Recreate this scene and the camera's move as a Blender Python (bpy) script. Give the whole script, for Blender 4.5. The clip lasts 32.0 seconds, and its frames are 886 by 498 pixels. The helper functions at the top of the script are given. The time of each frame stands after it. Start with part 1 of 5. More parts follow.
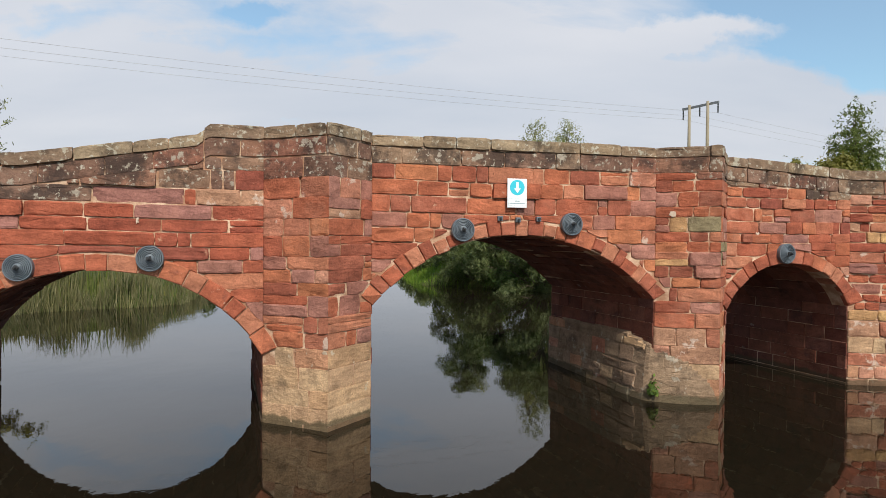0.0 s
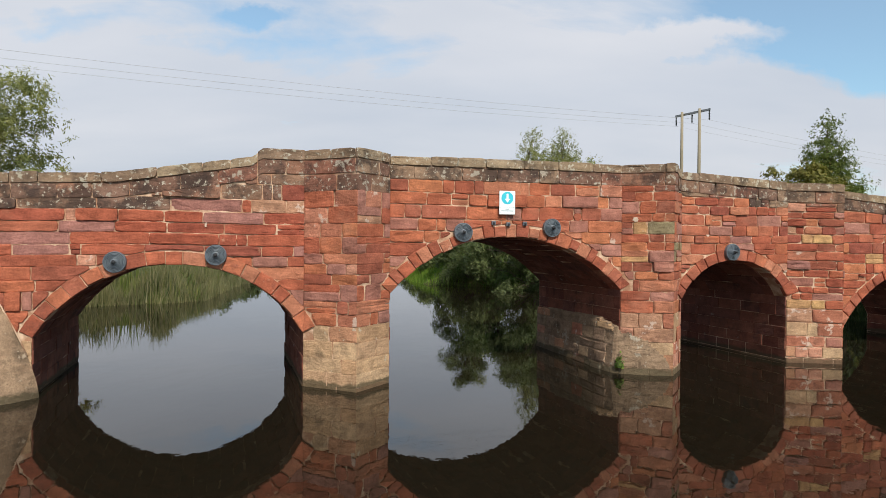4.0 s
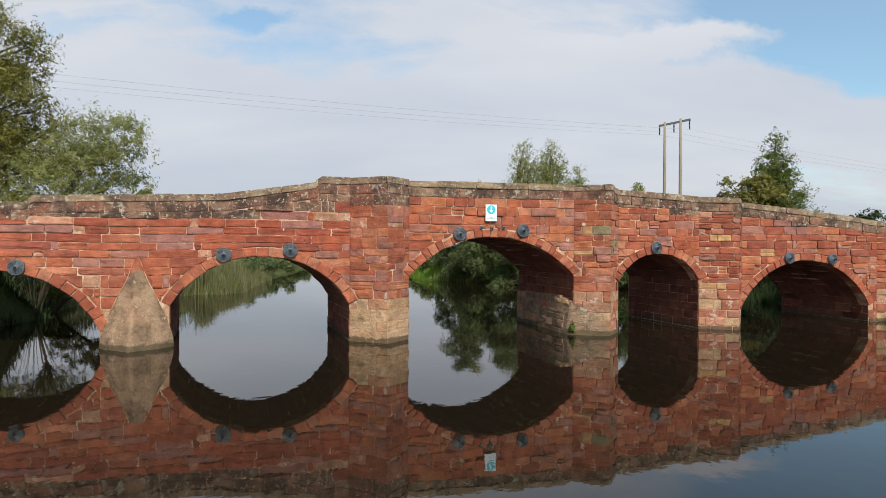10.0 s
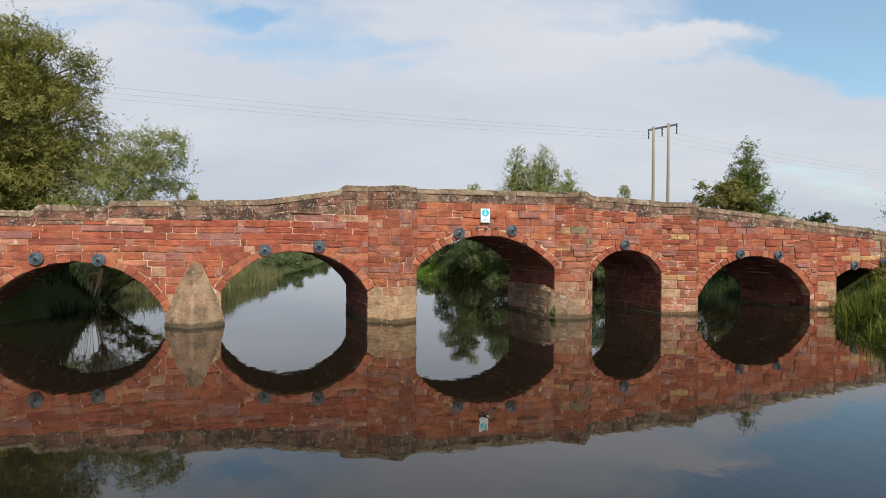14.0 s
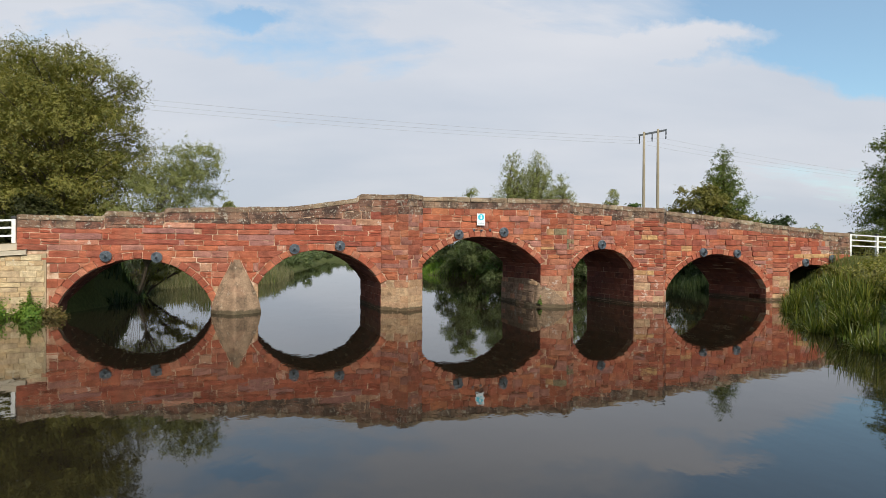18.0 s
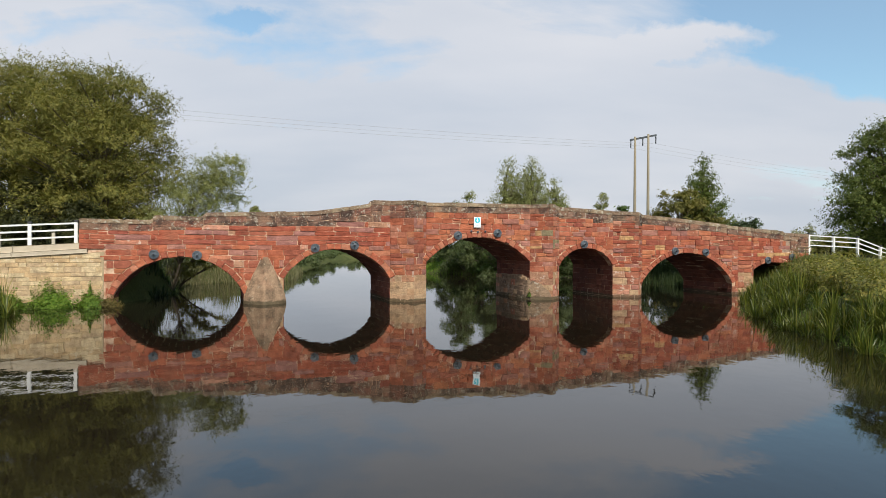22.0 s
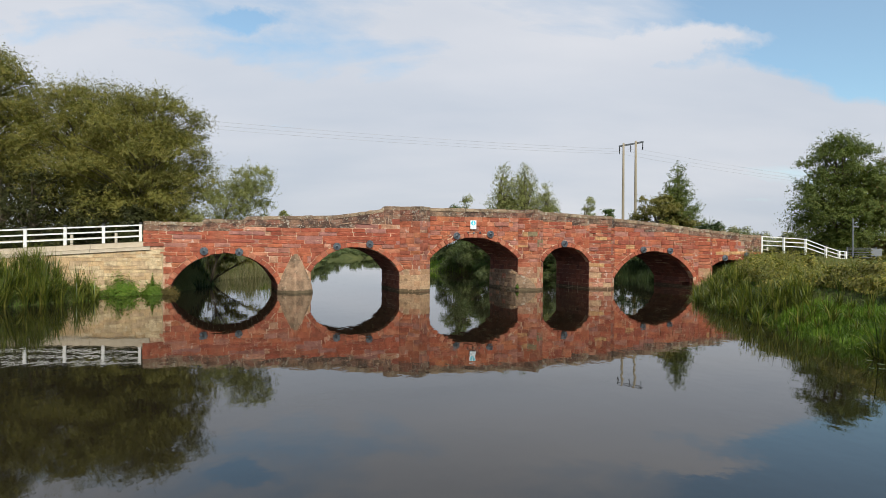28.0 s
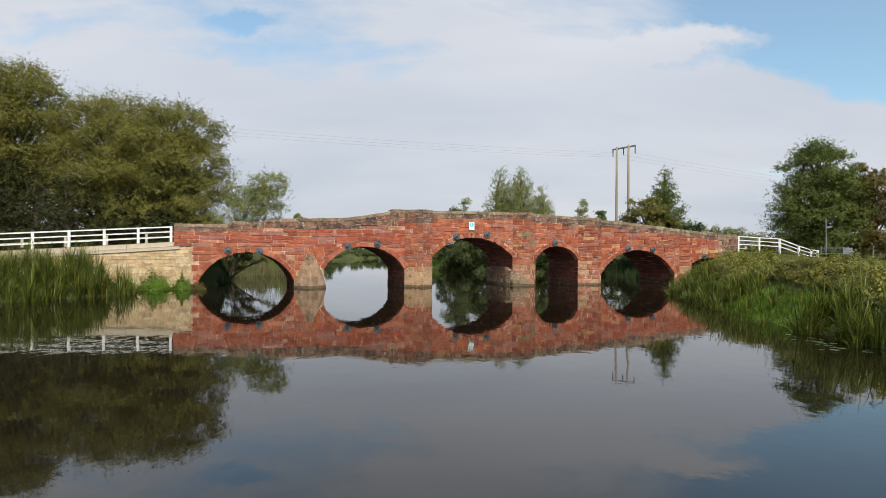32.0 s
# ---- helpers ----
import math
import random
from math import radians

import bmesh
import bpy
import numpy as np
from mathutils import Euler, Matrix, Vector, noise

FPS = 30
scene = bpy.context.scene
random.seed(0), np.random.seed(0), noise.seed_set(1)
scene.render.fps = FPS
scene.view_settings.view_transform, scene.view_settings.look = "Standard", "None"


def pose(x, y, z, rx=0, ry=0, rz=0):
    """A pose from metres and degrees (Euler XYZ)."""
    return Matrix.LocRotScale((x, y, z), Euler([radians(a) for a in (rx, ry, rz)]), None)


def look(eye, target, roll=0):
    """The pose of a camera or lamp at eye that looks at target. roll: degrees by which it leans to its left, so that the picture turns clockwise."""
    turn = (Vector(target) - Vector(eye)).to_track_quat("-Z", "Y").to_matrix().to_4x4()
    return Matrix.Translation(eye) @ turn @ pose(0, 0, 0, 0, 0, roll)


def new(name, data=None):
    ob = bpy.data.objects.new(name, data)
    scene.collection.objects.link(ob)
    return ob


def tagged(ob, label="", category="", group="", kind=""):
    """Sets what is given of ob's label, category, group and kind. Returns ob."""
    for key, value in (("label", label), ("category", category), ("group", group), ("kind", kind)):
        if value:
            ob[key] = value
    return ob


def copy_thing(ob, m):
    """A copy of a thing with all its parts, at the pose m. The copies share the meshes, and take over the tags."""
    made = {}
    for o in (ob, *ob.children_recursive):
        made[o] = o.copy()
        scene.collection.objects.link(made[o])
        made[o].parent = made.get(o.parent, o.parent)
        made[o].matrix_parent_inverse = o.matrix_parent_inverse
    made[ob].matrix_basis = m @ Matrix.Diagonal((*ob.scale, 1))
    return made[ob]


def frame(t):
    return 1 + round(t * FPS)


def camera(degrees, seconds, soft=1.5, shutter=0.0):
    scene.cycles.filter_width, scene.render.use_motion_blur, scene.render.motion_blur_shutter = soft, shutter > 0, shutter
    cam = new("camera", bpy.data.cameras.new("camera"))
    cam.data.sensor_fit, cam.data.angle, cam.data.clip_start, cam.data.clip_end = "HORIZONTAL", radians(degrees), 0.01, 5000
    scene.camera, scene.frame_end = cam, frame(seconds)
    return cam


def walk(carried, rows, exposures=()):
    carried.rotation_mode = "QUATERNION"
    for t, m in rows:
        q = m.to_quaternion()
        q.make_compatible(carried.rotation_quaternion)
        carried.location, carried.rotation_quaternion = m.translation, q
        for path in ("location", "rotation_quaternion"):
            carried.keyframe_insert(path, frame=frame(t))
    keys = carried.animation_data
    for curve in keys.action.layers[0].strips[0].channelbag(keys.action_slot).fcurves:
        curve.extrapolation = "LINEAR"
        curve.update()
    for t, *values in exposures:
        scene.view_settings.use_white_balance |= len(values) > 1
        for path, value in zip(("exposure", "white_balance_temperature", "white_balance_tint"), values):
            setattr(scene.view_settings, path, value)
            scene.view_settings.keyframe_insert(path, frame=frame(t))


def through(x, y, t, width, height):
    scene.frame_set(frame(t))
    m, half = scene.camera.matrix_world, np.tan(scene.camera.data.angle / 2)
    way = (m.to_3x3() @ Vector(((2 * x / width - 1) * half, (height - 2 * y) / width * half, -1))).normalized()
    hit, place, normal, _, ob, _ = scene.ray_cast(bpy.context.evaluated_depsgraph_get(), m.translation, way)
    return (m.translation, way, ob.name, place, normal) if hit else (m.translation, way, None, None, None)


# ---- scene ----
SECONDS = 32.0
cam = camera(71.0, SECONDS, soft=0.75)
# seconds, x, y, z, yaw, pitch, roll
PATH = [
    (0.0, 0.323, 0.307, 2.848, 1.92, -0.69, 0.50),
    (0.5, 0.323, 0.158, 2.841, 1.92, -0.65, 0.50),
    (1.0, 0.324, -0.053, 2.834, 1.93, -0.62, 0.50),
    (1.5, 0.324, -0.311, 2.827, 1.93, -0.59, 0.50),
    (2.0, 0.324, -0.613, 2.820, 1.94, -0.55, 0.50),
    (2.5, 0.325, -0.951, 2.813, 1.94, -0.52, 0.50),
    (3.0, 0.325, -1.318, 2.806, 1.95, -0.49, 0.50),
    (3.5, 0.325, -1.716, 2.799, 1.95, -0.45, 0.50),
    (5.5, 0.327, -3.461, 2.771, 1.97, -0.32, 0.50),
    (6.0, 0.327, -3.900, 2.764, 1.98, -0.29, 0.50),
    (7.5, 0.361, -5.245, 2.723, 1.93, -0.23, 0.40),
    (9.0, 0.395, -6.609, 2.683, 1.89, -0.17, 0.30),
    (11.0, 0.365, -8.416, 2.643, 1.75, -0.23, 0.35),
    (13.0, 0.334, -10.212, 2.604, 1.60, -0.29, 0.40),
    (14.5, 0.326, -11.601, 2.582, 1.56, -0.26, 0.38),
    (16.5, 0.314, -13.477, 2.553, 1.50, -0.22, 0.34),
    (17.5, 0.308, -14.399, 2.539, 1.48, -0.20, 0.33),
    (19.0, 0.300, -15.761, 2.517, 1.43, -0.17, 0.30),
    (21.0, 0.278, -17.557, 2.485, 1.36, -0.14, 0.30),
    (23.0, 0.256, -19.388, 2.453, 1.29, -0.11, 0.30),
    (25.0, 0.179, -21.159, 2.413, 1.23, -0.09, 0.40),
    (26.5, 0.194, -22.462, 2.383, 1.17, -0.07, 0.40),
    (28.0, 0.209, -23.760, 2.353, 1.12, -0.06, 0.40),
    (30.0, 0.170, -25.464, 2.301, 1.06, -0.01, 0.35),
    (31.0, 0.150, -26.266, 2.276, 1.03, 0.01, 0.33),
    (32.0, 0.131, -27.056, 2.250, 1.00, 0.03, 0.30),
]


def aim(x, y, z, yaw, pitch, roll):
    a, b = radians(yaw), radians(pitch)
    way = Vector((-math.sin(a) * math.cos(b), math.cos(a) * math.cos(b), math.sin(b)))
    eye = Vector((x, y, z))
    return look(eye, eye + way * 10, roll)


walk(cam, [(t, aim(*row)) for t, *row in PATH])

# ---------------------------------------------------------------- light
SUN_WAY = Vector((0.34, -0.94, 0.0)).normalized()
SUN_UP = radians(43)
world = bpy.data.worlds.new("world")
scene.world = world
world.use_nodes = True
wn, wl = world.node_tree.nodes, world.node_tree.links
wn.clear()


def wnode(kind, **values):
    n = wn.new(kind)
    for k, v in values.items():
        setattr(n, k, v)
    return n


w_out = wnode("ShaderNodeOutputWorld")
w_bg = wnode("ShaderNodeBackground")
w_sky = wnode("ShaderNodeTexSky", sky_type="NISHITA", sun_disc=False, sun_elevation=SUN_UP,
              sun_rotation=math.atan2(SUN_WAY.x, SUN_WAY.y), altitude=20, air_density=1.0, dust_density=1.2, ozone_density=1.5)
w_co = wnode("ShaderNodeTexCoord")
w_sep = wnode("ShaderNodeSeparateXYZ")
wl.new(w_co.outputs["Generated"], w_sep.inputs[0])
# a flat layer of thin cloud, seen along the direction
w_add = wnode("ShaderNodeMath", operation="ADD")
w_add.inputs[1].default_value = 0.26
wl.new(w_sep.outputs["Z"], w_add.inputs[0])
w_max = wnode("ShaderNodeMath", operation="MAXIMUM")
w_max.inputs[1].default_value = 0.03
wl.new(w_add.outputs[0], w_max.inputs[0])
w_dx = wnode("ShaderNodeMath", operation="DIVIDE")
w_dy = wnode("ShaderNodeMath", operation="DIVIDE")
for n, c in ((w_dx, "X"), (w_dy, "Y")):
    wl.new(w_sep.outputs[c], n.inputs[0])
    wl.new(w_max.outputs[0], n.inputs[1])
w_com = wnode("ShaderNodeCombineXYZ")
wl.new(w_dx.outputs[0], w_com.inputs["X"])
wl.new(w_dy.outputs[0], w_com.inputs["Y"])
w_map = wnode("ShaderNodeMapping")
w_map.inputs["Rotation"].default_value = (0, 0, radians(-38))
w_map.inputs["Location"].default_value = (0.9, 0.35, 0)
w_map.inputs["Scale"].default_value = (0.62, 1.25, 1)
wl.new(w_com.outputs[0], w_map.inputs["Vector"])
w_no = wnode("ShaderNodeTexNoise")
w_no.inputs["Scale"].default_value = 1.15
w_no.inputs["Detail"].default_value = 9
w_no.inputs["Roughness"].default_value = 0.62
w_no.inputs["Distortion"].default_value = 0.35
wl.new(w_map.outputs[0], w_no.inputs["Vector"])
w_ramp = wnode("ShaderNodeValToRGB")
w_ramp.color_ramp.elements[0].position = 0.34
w_ramp.color_ramp.elements[0].color = (0.12, 0.12, 0.12, 1)
w_ramp.color_ramp.elements[1].position = 0.56
w_ramp.color_ramp.elements[1].color = (0.97, 0.97, 0.97, 1)
# the sheet of cloud thins out to the east
w_thin = wnode("ShaderNodeMapRange")
w_thin.inputs["From Min"].default_value = 0.22
w_thin.inputs["From Max"].default_value = 0.66
w_thin.inputs["To Min"].default_value = 0.10
w_thin.inputs["To Max"].default_value = -0.30
wl.new(w_sep.outputs["X"], w_thin.inputs["Value"])
w_sum = wnode("ShaderNodeMath", operation="ADD")
w_map2 = wnode("ShaderNodeMapping")
w_map2.inputs["Rotation"].default_value = (0, 0, radians(-24))
w_map2.inputs["Scale"].default_value = (1.6, 6.5, 1)
wl.new(w_com.outputs[0], w_map2.inputs["Vector"])
w_no3 = wnode("ShaderNodeTexNoise")
w_no3.inputs["Scale"].default_value = 1.3
w_no3.inputs["Detail"].default_value = 7
w_no3.inputs["Distortion"].default_value = 0.6
wl.new(w_map2.outputs[0], w_no3.inputs["Vector"])
w_str = wnode("ShaderNodeMapRange")
w_str.inputs["To Min"].default_value = -0.11
w_str.inputs["To Max"].default_value = 0.11
wl.new(w_no3.outputs["Fac"], w_str.inputs["Value"])
w_sum0 = wnode("ShaderNodeMath", operation="ADD")
wl.new(w_no.outputs["Fac"], w_sum0.inputs[0])
wl.new(w_str.outputs[0], w_sum0.inputs[1])
wl.new(w_sum0.outputs[0], w_sum.inputs[0])
wl.new(w_thin.outputs[0], w_sum.inputs[1])
# and is thinner overhead than along the horizon
w_high = wnode("ShaderNodeMapRange")
w_high.inputs["From Min"].default_value = 0.20
w_high.inputs["From Max"].default_value = 0.70
w_high.inputs["To Min"].default_value = 0.0
w_high.inputs["To Max"].default_value = -0.22
wl.new(w_sep.outputs["Z"], w_high.inputs["Value"])
w_sum2 = wnode("ShaderNodeMath", operation="ADD")
wl.new(w_sum.outputs[0], w_sum2.inputs[0])
wl.new(w_high.outputs[0], w_sum2.inputs[1])
# haze along the horizon
w_haze = wnode("ShaderNodeMapRange")
w_haze.inputs["From Min"].default_value = 0.02
w_haze.inputs["From Max"].default_value = 0.30
w_haze.inputs["To Min"].default_value = 0.34
w_haze.inputs["To Max"].default_value = 0.0
wl.new(w_sep.outputs["Z"], w_haze.inputs["Value"])
# banks of cloud and clear gaps: across, up, half width, half height, more or less cover
w_ymin = wnode("ShaderNodeMath", operation="MAXIMUM")
w_ymin.inputs[1].default_value = 0.05
wl.new(w_sep.outputs["Y"], w_ymin.inputs[0])
w_u, w_v = wnode("ShaderNodeMath", operation="DIVIDE"), wnode("ShaderNodeMath", operation="DIVIDE")
for n, c in ((w_u, "X"), (w_v, "Z")):
    wl.new(w_sep.outputs[c], n.inputs[0])
    wl.new(w_ymin.outputs[0], n.inputs[1])
w_uv = wnode("ShaderNodeCombineXYZ")
wl.new(w_u.outputs[0], w_uv.inputs["X"])
wl.new(w_v.outputs[0], w_uv.inputs["Y"])
w_wisp = wnode("ShaderNodeTexNoise")
w_wisp.inputs["Scale"].default_value = 7.0
w_wisp.inputs["Detail"].default_value = 8
w_wisp.inputs["Roughness"].default_value = 0.62
wl.new(w_uv.outputs[0], w_wisp.inputs["Vector"])
w_bent = wnode("ShaderNodeMix", data_type="RGBA", blend_type="LINEAR_LIGHT")
w_bent.inputs["Factor"].default_value = 0.07
wl.new(w_uv.outputs[0], w_bent.inputs["A"])
wl.new(w_wisp.outputs["Color"], w_bent.inputs["B"])
CLOUDS = ((-0.345, 0.378, 0.075, 0.024, -0.25), (-0.40, 0.33, 0.20, 0.030, -0.12), (0.66, 0.34, 0.26, 0.15, -0.46), (0.44, 0.33, 0.26, 0.035, 0.36),
          (0.52, 0.245, 0.22, 0.065, 0.36), (0.70, 0.17, 0.20, 0.10, 0.34), (-0.70, 0.36, 0.14, 0.035, -0.16), (0.24, 0.23, 0.22, 0.02, -0.08), (-0.20, 0.19, 0.30, 0.02, -0.08))
w_banks = None
for across, up, wide, high, cover in CLOUDS:
    w_at = wnode("ShaderNodeMapping", vector_type="TEXTURE")
    w_at.inputs["Location"].default_value = (across, up, 0)
    w_at.inputs["Scale"].default_value = (wide, high, 1)
    wl.new(w_bent.outputs["Result"], w_at.inputs["Vector"])
    w_flat = wnode("ShaderNodeVectorMath", operation="MULTIPLY")
    w_flat.inputs[1].default_value = (1, 1, 0)
    wl.new(w_at.outputs[0], w_flat.inputs[0])
    w_ball = wnode("ShaderNodeTexGradient", gradient_type="SPHERICAL")
    wl.new(w_flat.outputs[0], w_ball.inputs["Vector"])
    w_part = wnode("ShaderNodeMath", operation="MULTIPLY_ADD")
    w_part.inputs[1].default_value = cover
    w_part.inputs[2].default_value = 0.0
    wl.new(w_ball.outputs["Fac"], w_part.inputs[0])
    if w_banks:
        wl.new(w_banks.outputs[0], w_part.inputs[2])
    w_banks = w_part
w_cover = wnode("ShaderNodeMath", operation="ADD")
wl.new(w_sum2.outputs[0], w_cover.inputs[0])
wl.new(w_banks.outputs[0], w_cover.inputs[1])
w_sum3 = wnode("ShaderNodeMath", operation="ADD")
wl.new(w_cover.outputs[0], w_sum3.inputs[0])
wl.new(w_haze.outputs[0], w_sum3.inputs[1])
wl.new(w_sum3.outputs[0], w_ramp.inputs[0])
w_tint = wnode("ShaderNodeMix", data_type="RGBA")
w_tint.inputs["A"].default_value = (4.15, 4.5, 5.1, 1)
w_tint.inputs["B"].default_value = (5.25, 5.36, 5.72, 1)
w_no2 = wnode("ShaderNodeTexNoise")
w_no2.inputs["Scale"].default_value = 1.0
w_no2.inputs["Detail"].default_value = 8
wl.new(w_map.outputs[0], w_no2.inputs["Vector"])
w_r2 = wnode("ShaderNodeMapRange")
w_r2.inputs["From Min"].default_value = 0.35
w_r2.inputs["From Max"].default_value = 0.65
wl.new(w_no2.outputs["Fac"], w_r2.inputs["Value"])
wl.new(w_r2.outputs[0], w_tint.inputs["Factor"])
w_low = wnode("ShaderNodeMapRange")
w_low.inputs["From Min"].default_value = 0.0
w_low.inputs["From Max"].default_value = 0.24
w_low.inputs["To Min"].default_value = 0.92
w_low.inputs["To Max"].default_value = 1.0
wl.new(w_sep.outputs["Z"], w_low.inputs["Value"])
w_grey = wnode("ShaderNodeMix", data_type="RGBA", blend_type="MULTIPLY")
w_grey.inputs["Factor"].default_value = 1.0
wl.new(w_tint.outputs["Result"], w_grey.inputs["A"])
wl.new(w_low.outputs[0], w_grey.inputs["B"])
w_mix = wnode("ShaderNodeMix", data_type="RGBA")
wl.new(w_ramp.outputs[0], w_mix.inputs["Factor"])
w_clear = wnode("ShaderNodeMix", data_type="RGBA", blend_type="MULTIPLY")
w_clear.inputs["Factor"].default_value = 1.0
w_clear.inputs["B"].default_value = (1.10, 1.29, 1.22, 1)
wl.new(w_sky.outputs[0], w_clear.inputs["A"])
wl.new(w_clear.outputs["Result"], w_mix.inputs["A"])
wl.new(w_grey.outputs["Result"], w_mix.inputs["B"])
wl.new(w_mix.outputs["Result"], w_bg.inputs["Color"])
w_bg.inputs["Strength"].default_value = 0.146
wl.new(w_bg.outputs[0], w_out.inputs["Surface"])

sun_data = bpy.data.lights.new("sun", "SUN")
sun_data.energy, sun_data.angle, sun_data.color = 4.25, radians(0.7), (1.0, 0.94, 0.85)
sun = new("sun", sun_data)
sun.matrix_world = look(Vector((SUN_WAY.x * 40, SUN_WAY.y * 40, 40 * math.tan(SUN_UP))), (0, 0, 0))
scene.view_settings.exposure = -0.05

# ---------------------------------------------------------------- materials


class Mat:
    """A node material and short ways to fill it."""

    def __init__(self, name, rough=0.9, metal=0.0, spec=0.3):
        self.m = bpy.data.materials.new(name)
        self.m.use_nodes = True
        self.n, self.l = self.m.node_tree.nodes, self.m.node_tree.links
        self.b = self.n["Principled BSDF"]
        self.b.inputs["Roughness"].default_value = rough
        self.b.inputs["Metallic"].default_value = metal
        self.b.inputs["Specular IOR Level"].default_value = spec
        self.co = self.n.new("ShaderNodeTexCoord").outputs["Object"]
        self.geo = self.n.new("ShaderNodeNewGeometry")
        self.pos = self.geo.outputs["Position"]

    def noise(self, scale, detail=4, rough=0.6, stretch=(1, 1, 1), where=None, shift=(0, 0, 0)):
        mp = self.n.new("ShaderNodeMapping")
        mp.inputs["Scale"].default_value = stretch
        mp.inputs["Location"].default_value = shift
        self.l.new(where or self.pos, mp.inputs["Vector"])
        t = self.n.new("ShaderNodeTexNoise")
        t.inputs["Scale"].default_value, t.inputs["Detail"].default_value, t.inputs["Roughness"].default_value = scale, detail, rough
        self.l.new(mp.outputs[0], t.inputs["Vector"])
        return t.outputs["Fac"]

    def ramp(self, src, *stops, mode="LINEAR"):
        r = self.n.new("ShaderNodeValToRGB")
        r.color_ramp.interpolation = mode
        e = r.color_ramp.elements
        while len(e) < len(stops):
            e.new(0.5)
        for k, (p, c) in enumerate(stops):
            e[k].position = p
            e[k].color = (*c, 1) if len(c) == 3 else c
        self.l.new(src, r.inputs[0])
        return r.outputs[0]

    def mix(self, fac, a, b, how="MIX"):
        x = self.n.new("ShaderNodeMix")
        x.data_type, x.blend_type = "RGBA", how
        for sock, v in ((x.inputs["Factor"], fac), (x.inputs["A"], a), (x.inputs["B"], b)):
            if isinstance(v, (int, float)):
                sock.default_value = v
            elif isinstance(v, tuple):
                sock.default_value = (*v, 1)
            else:
                self.l.new(v, sock)
        return x.outputs["Result"]

    def random(self):
        return self.n.new("ShaderNodeObjectInfo").outputs["Random"]

    def island(self):
        return self.geo.outputs["Random Per Island"]

    def colour(self, v):
        if isinstance(v, tuple):
            self.b.inputs["Base Color"].default_value = (*v, 1)
        else:
            self.l.new(v, self.b.inputs["Base Color"])
        return self

    def bump(self, src, height=0.01, strength=1.0):
        u = self.n.new("ShaderNodeBump")
        u.inputs["Distance"].default_value, u.inputs["Strength"].default_value = height, strength
        self.l.new(src, u.inputs["Height"])
        old = self.b.inputs["Normal"].links
        if old:
            self.l.new(old[0].from_socket, u.inputs["Normal"])
        self.l.new(u.outputs[0], self.b.inputs["Normal"])
        return self


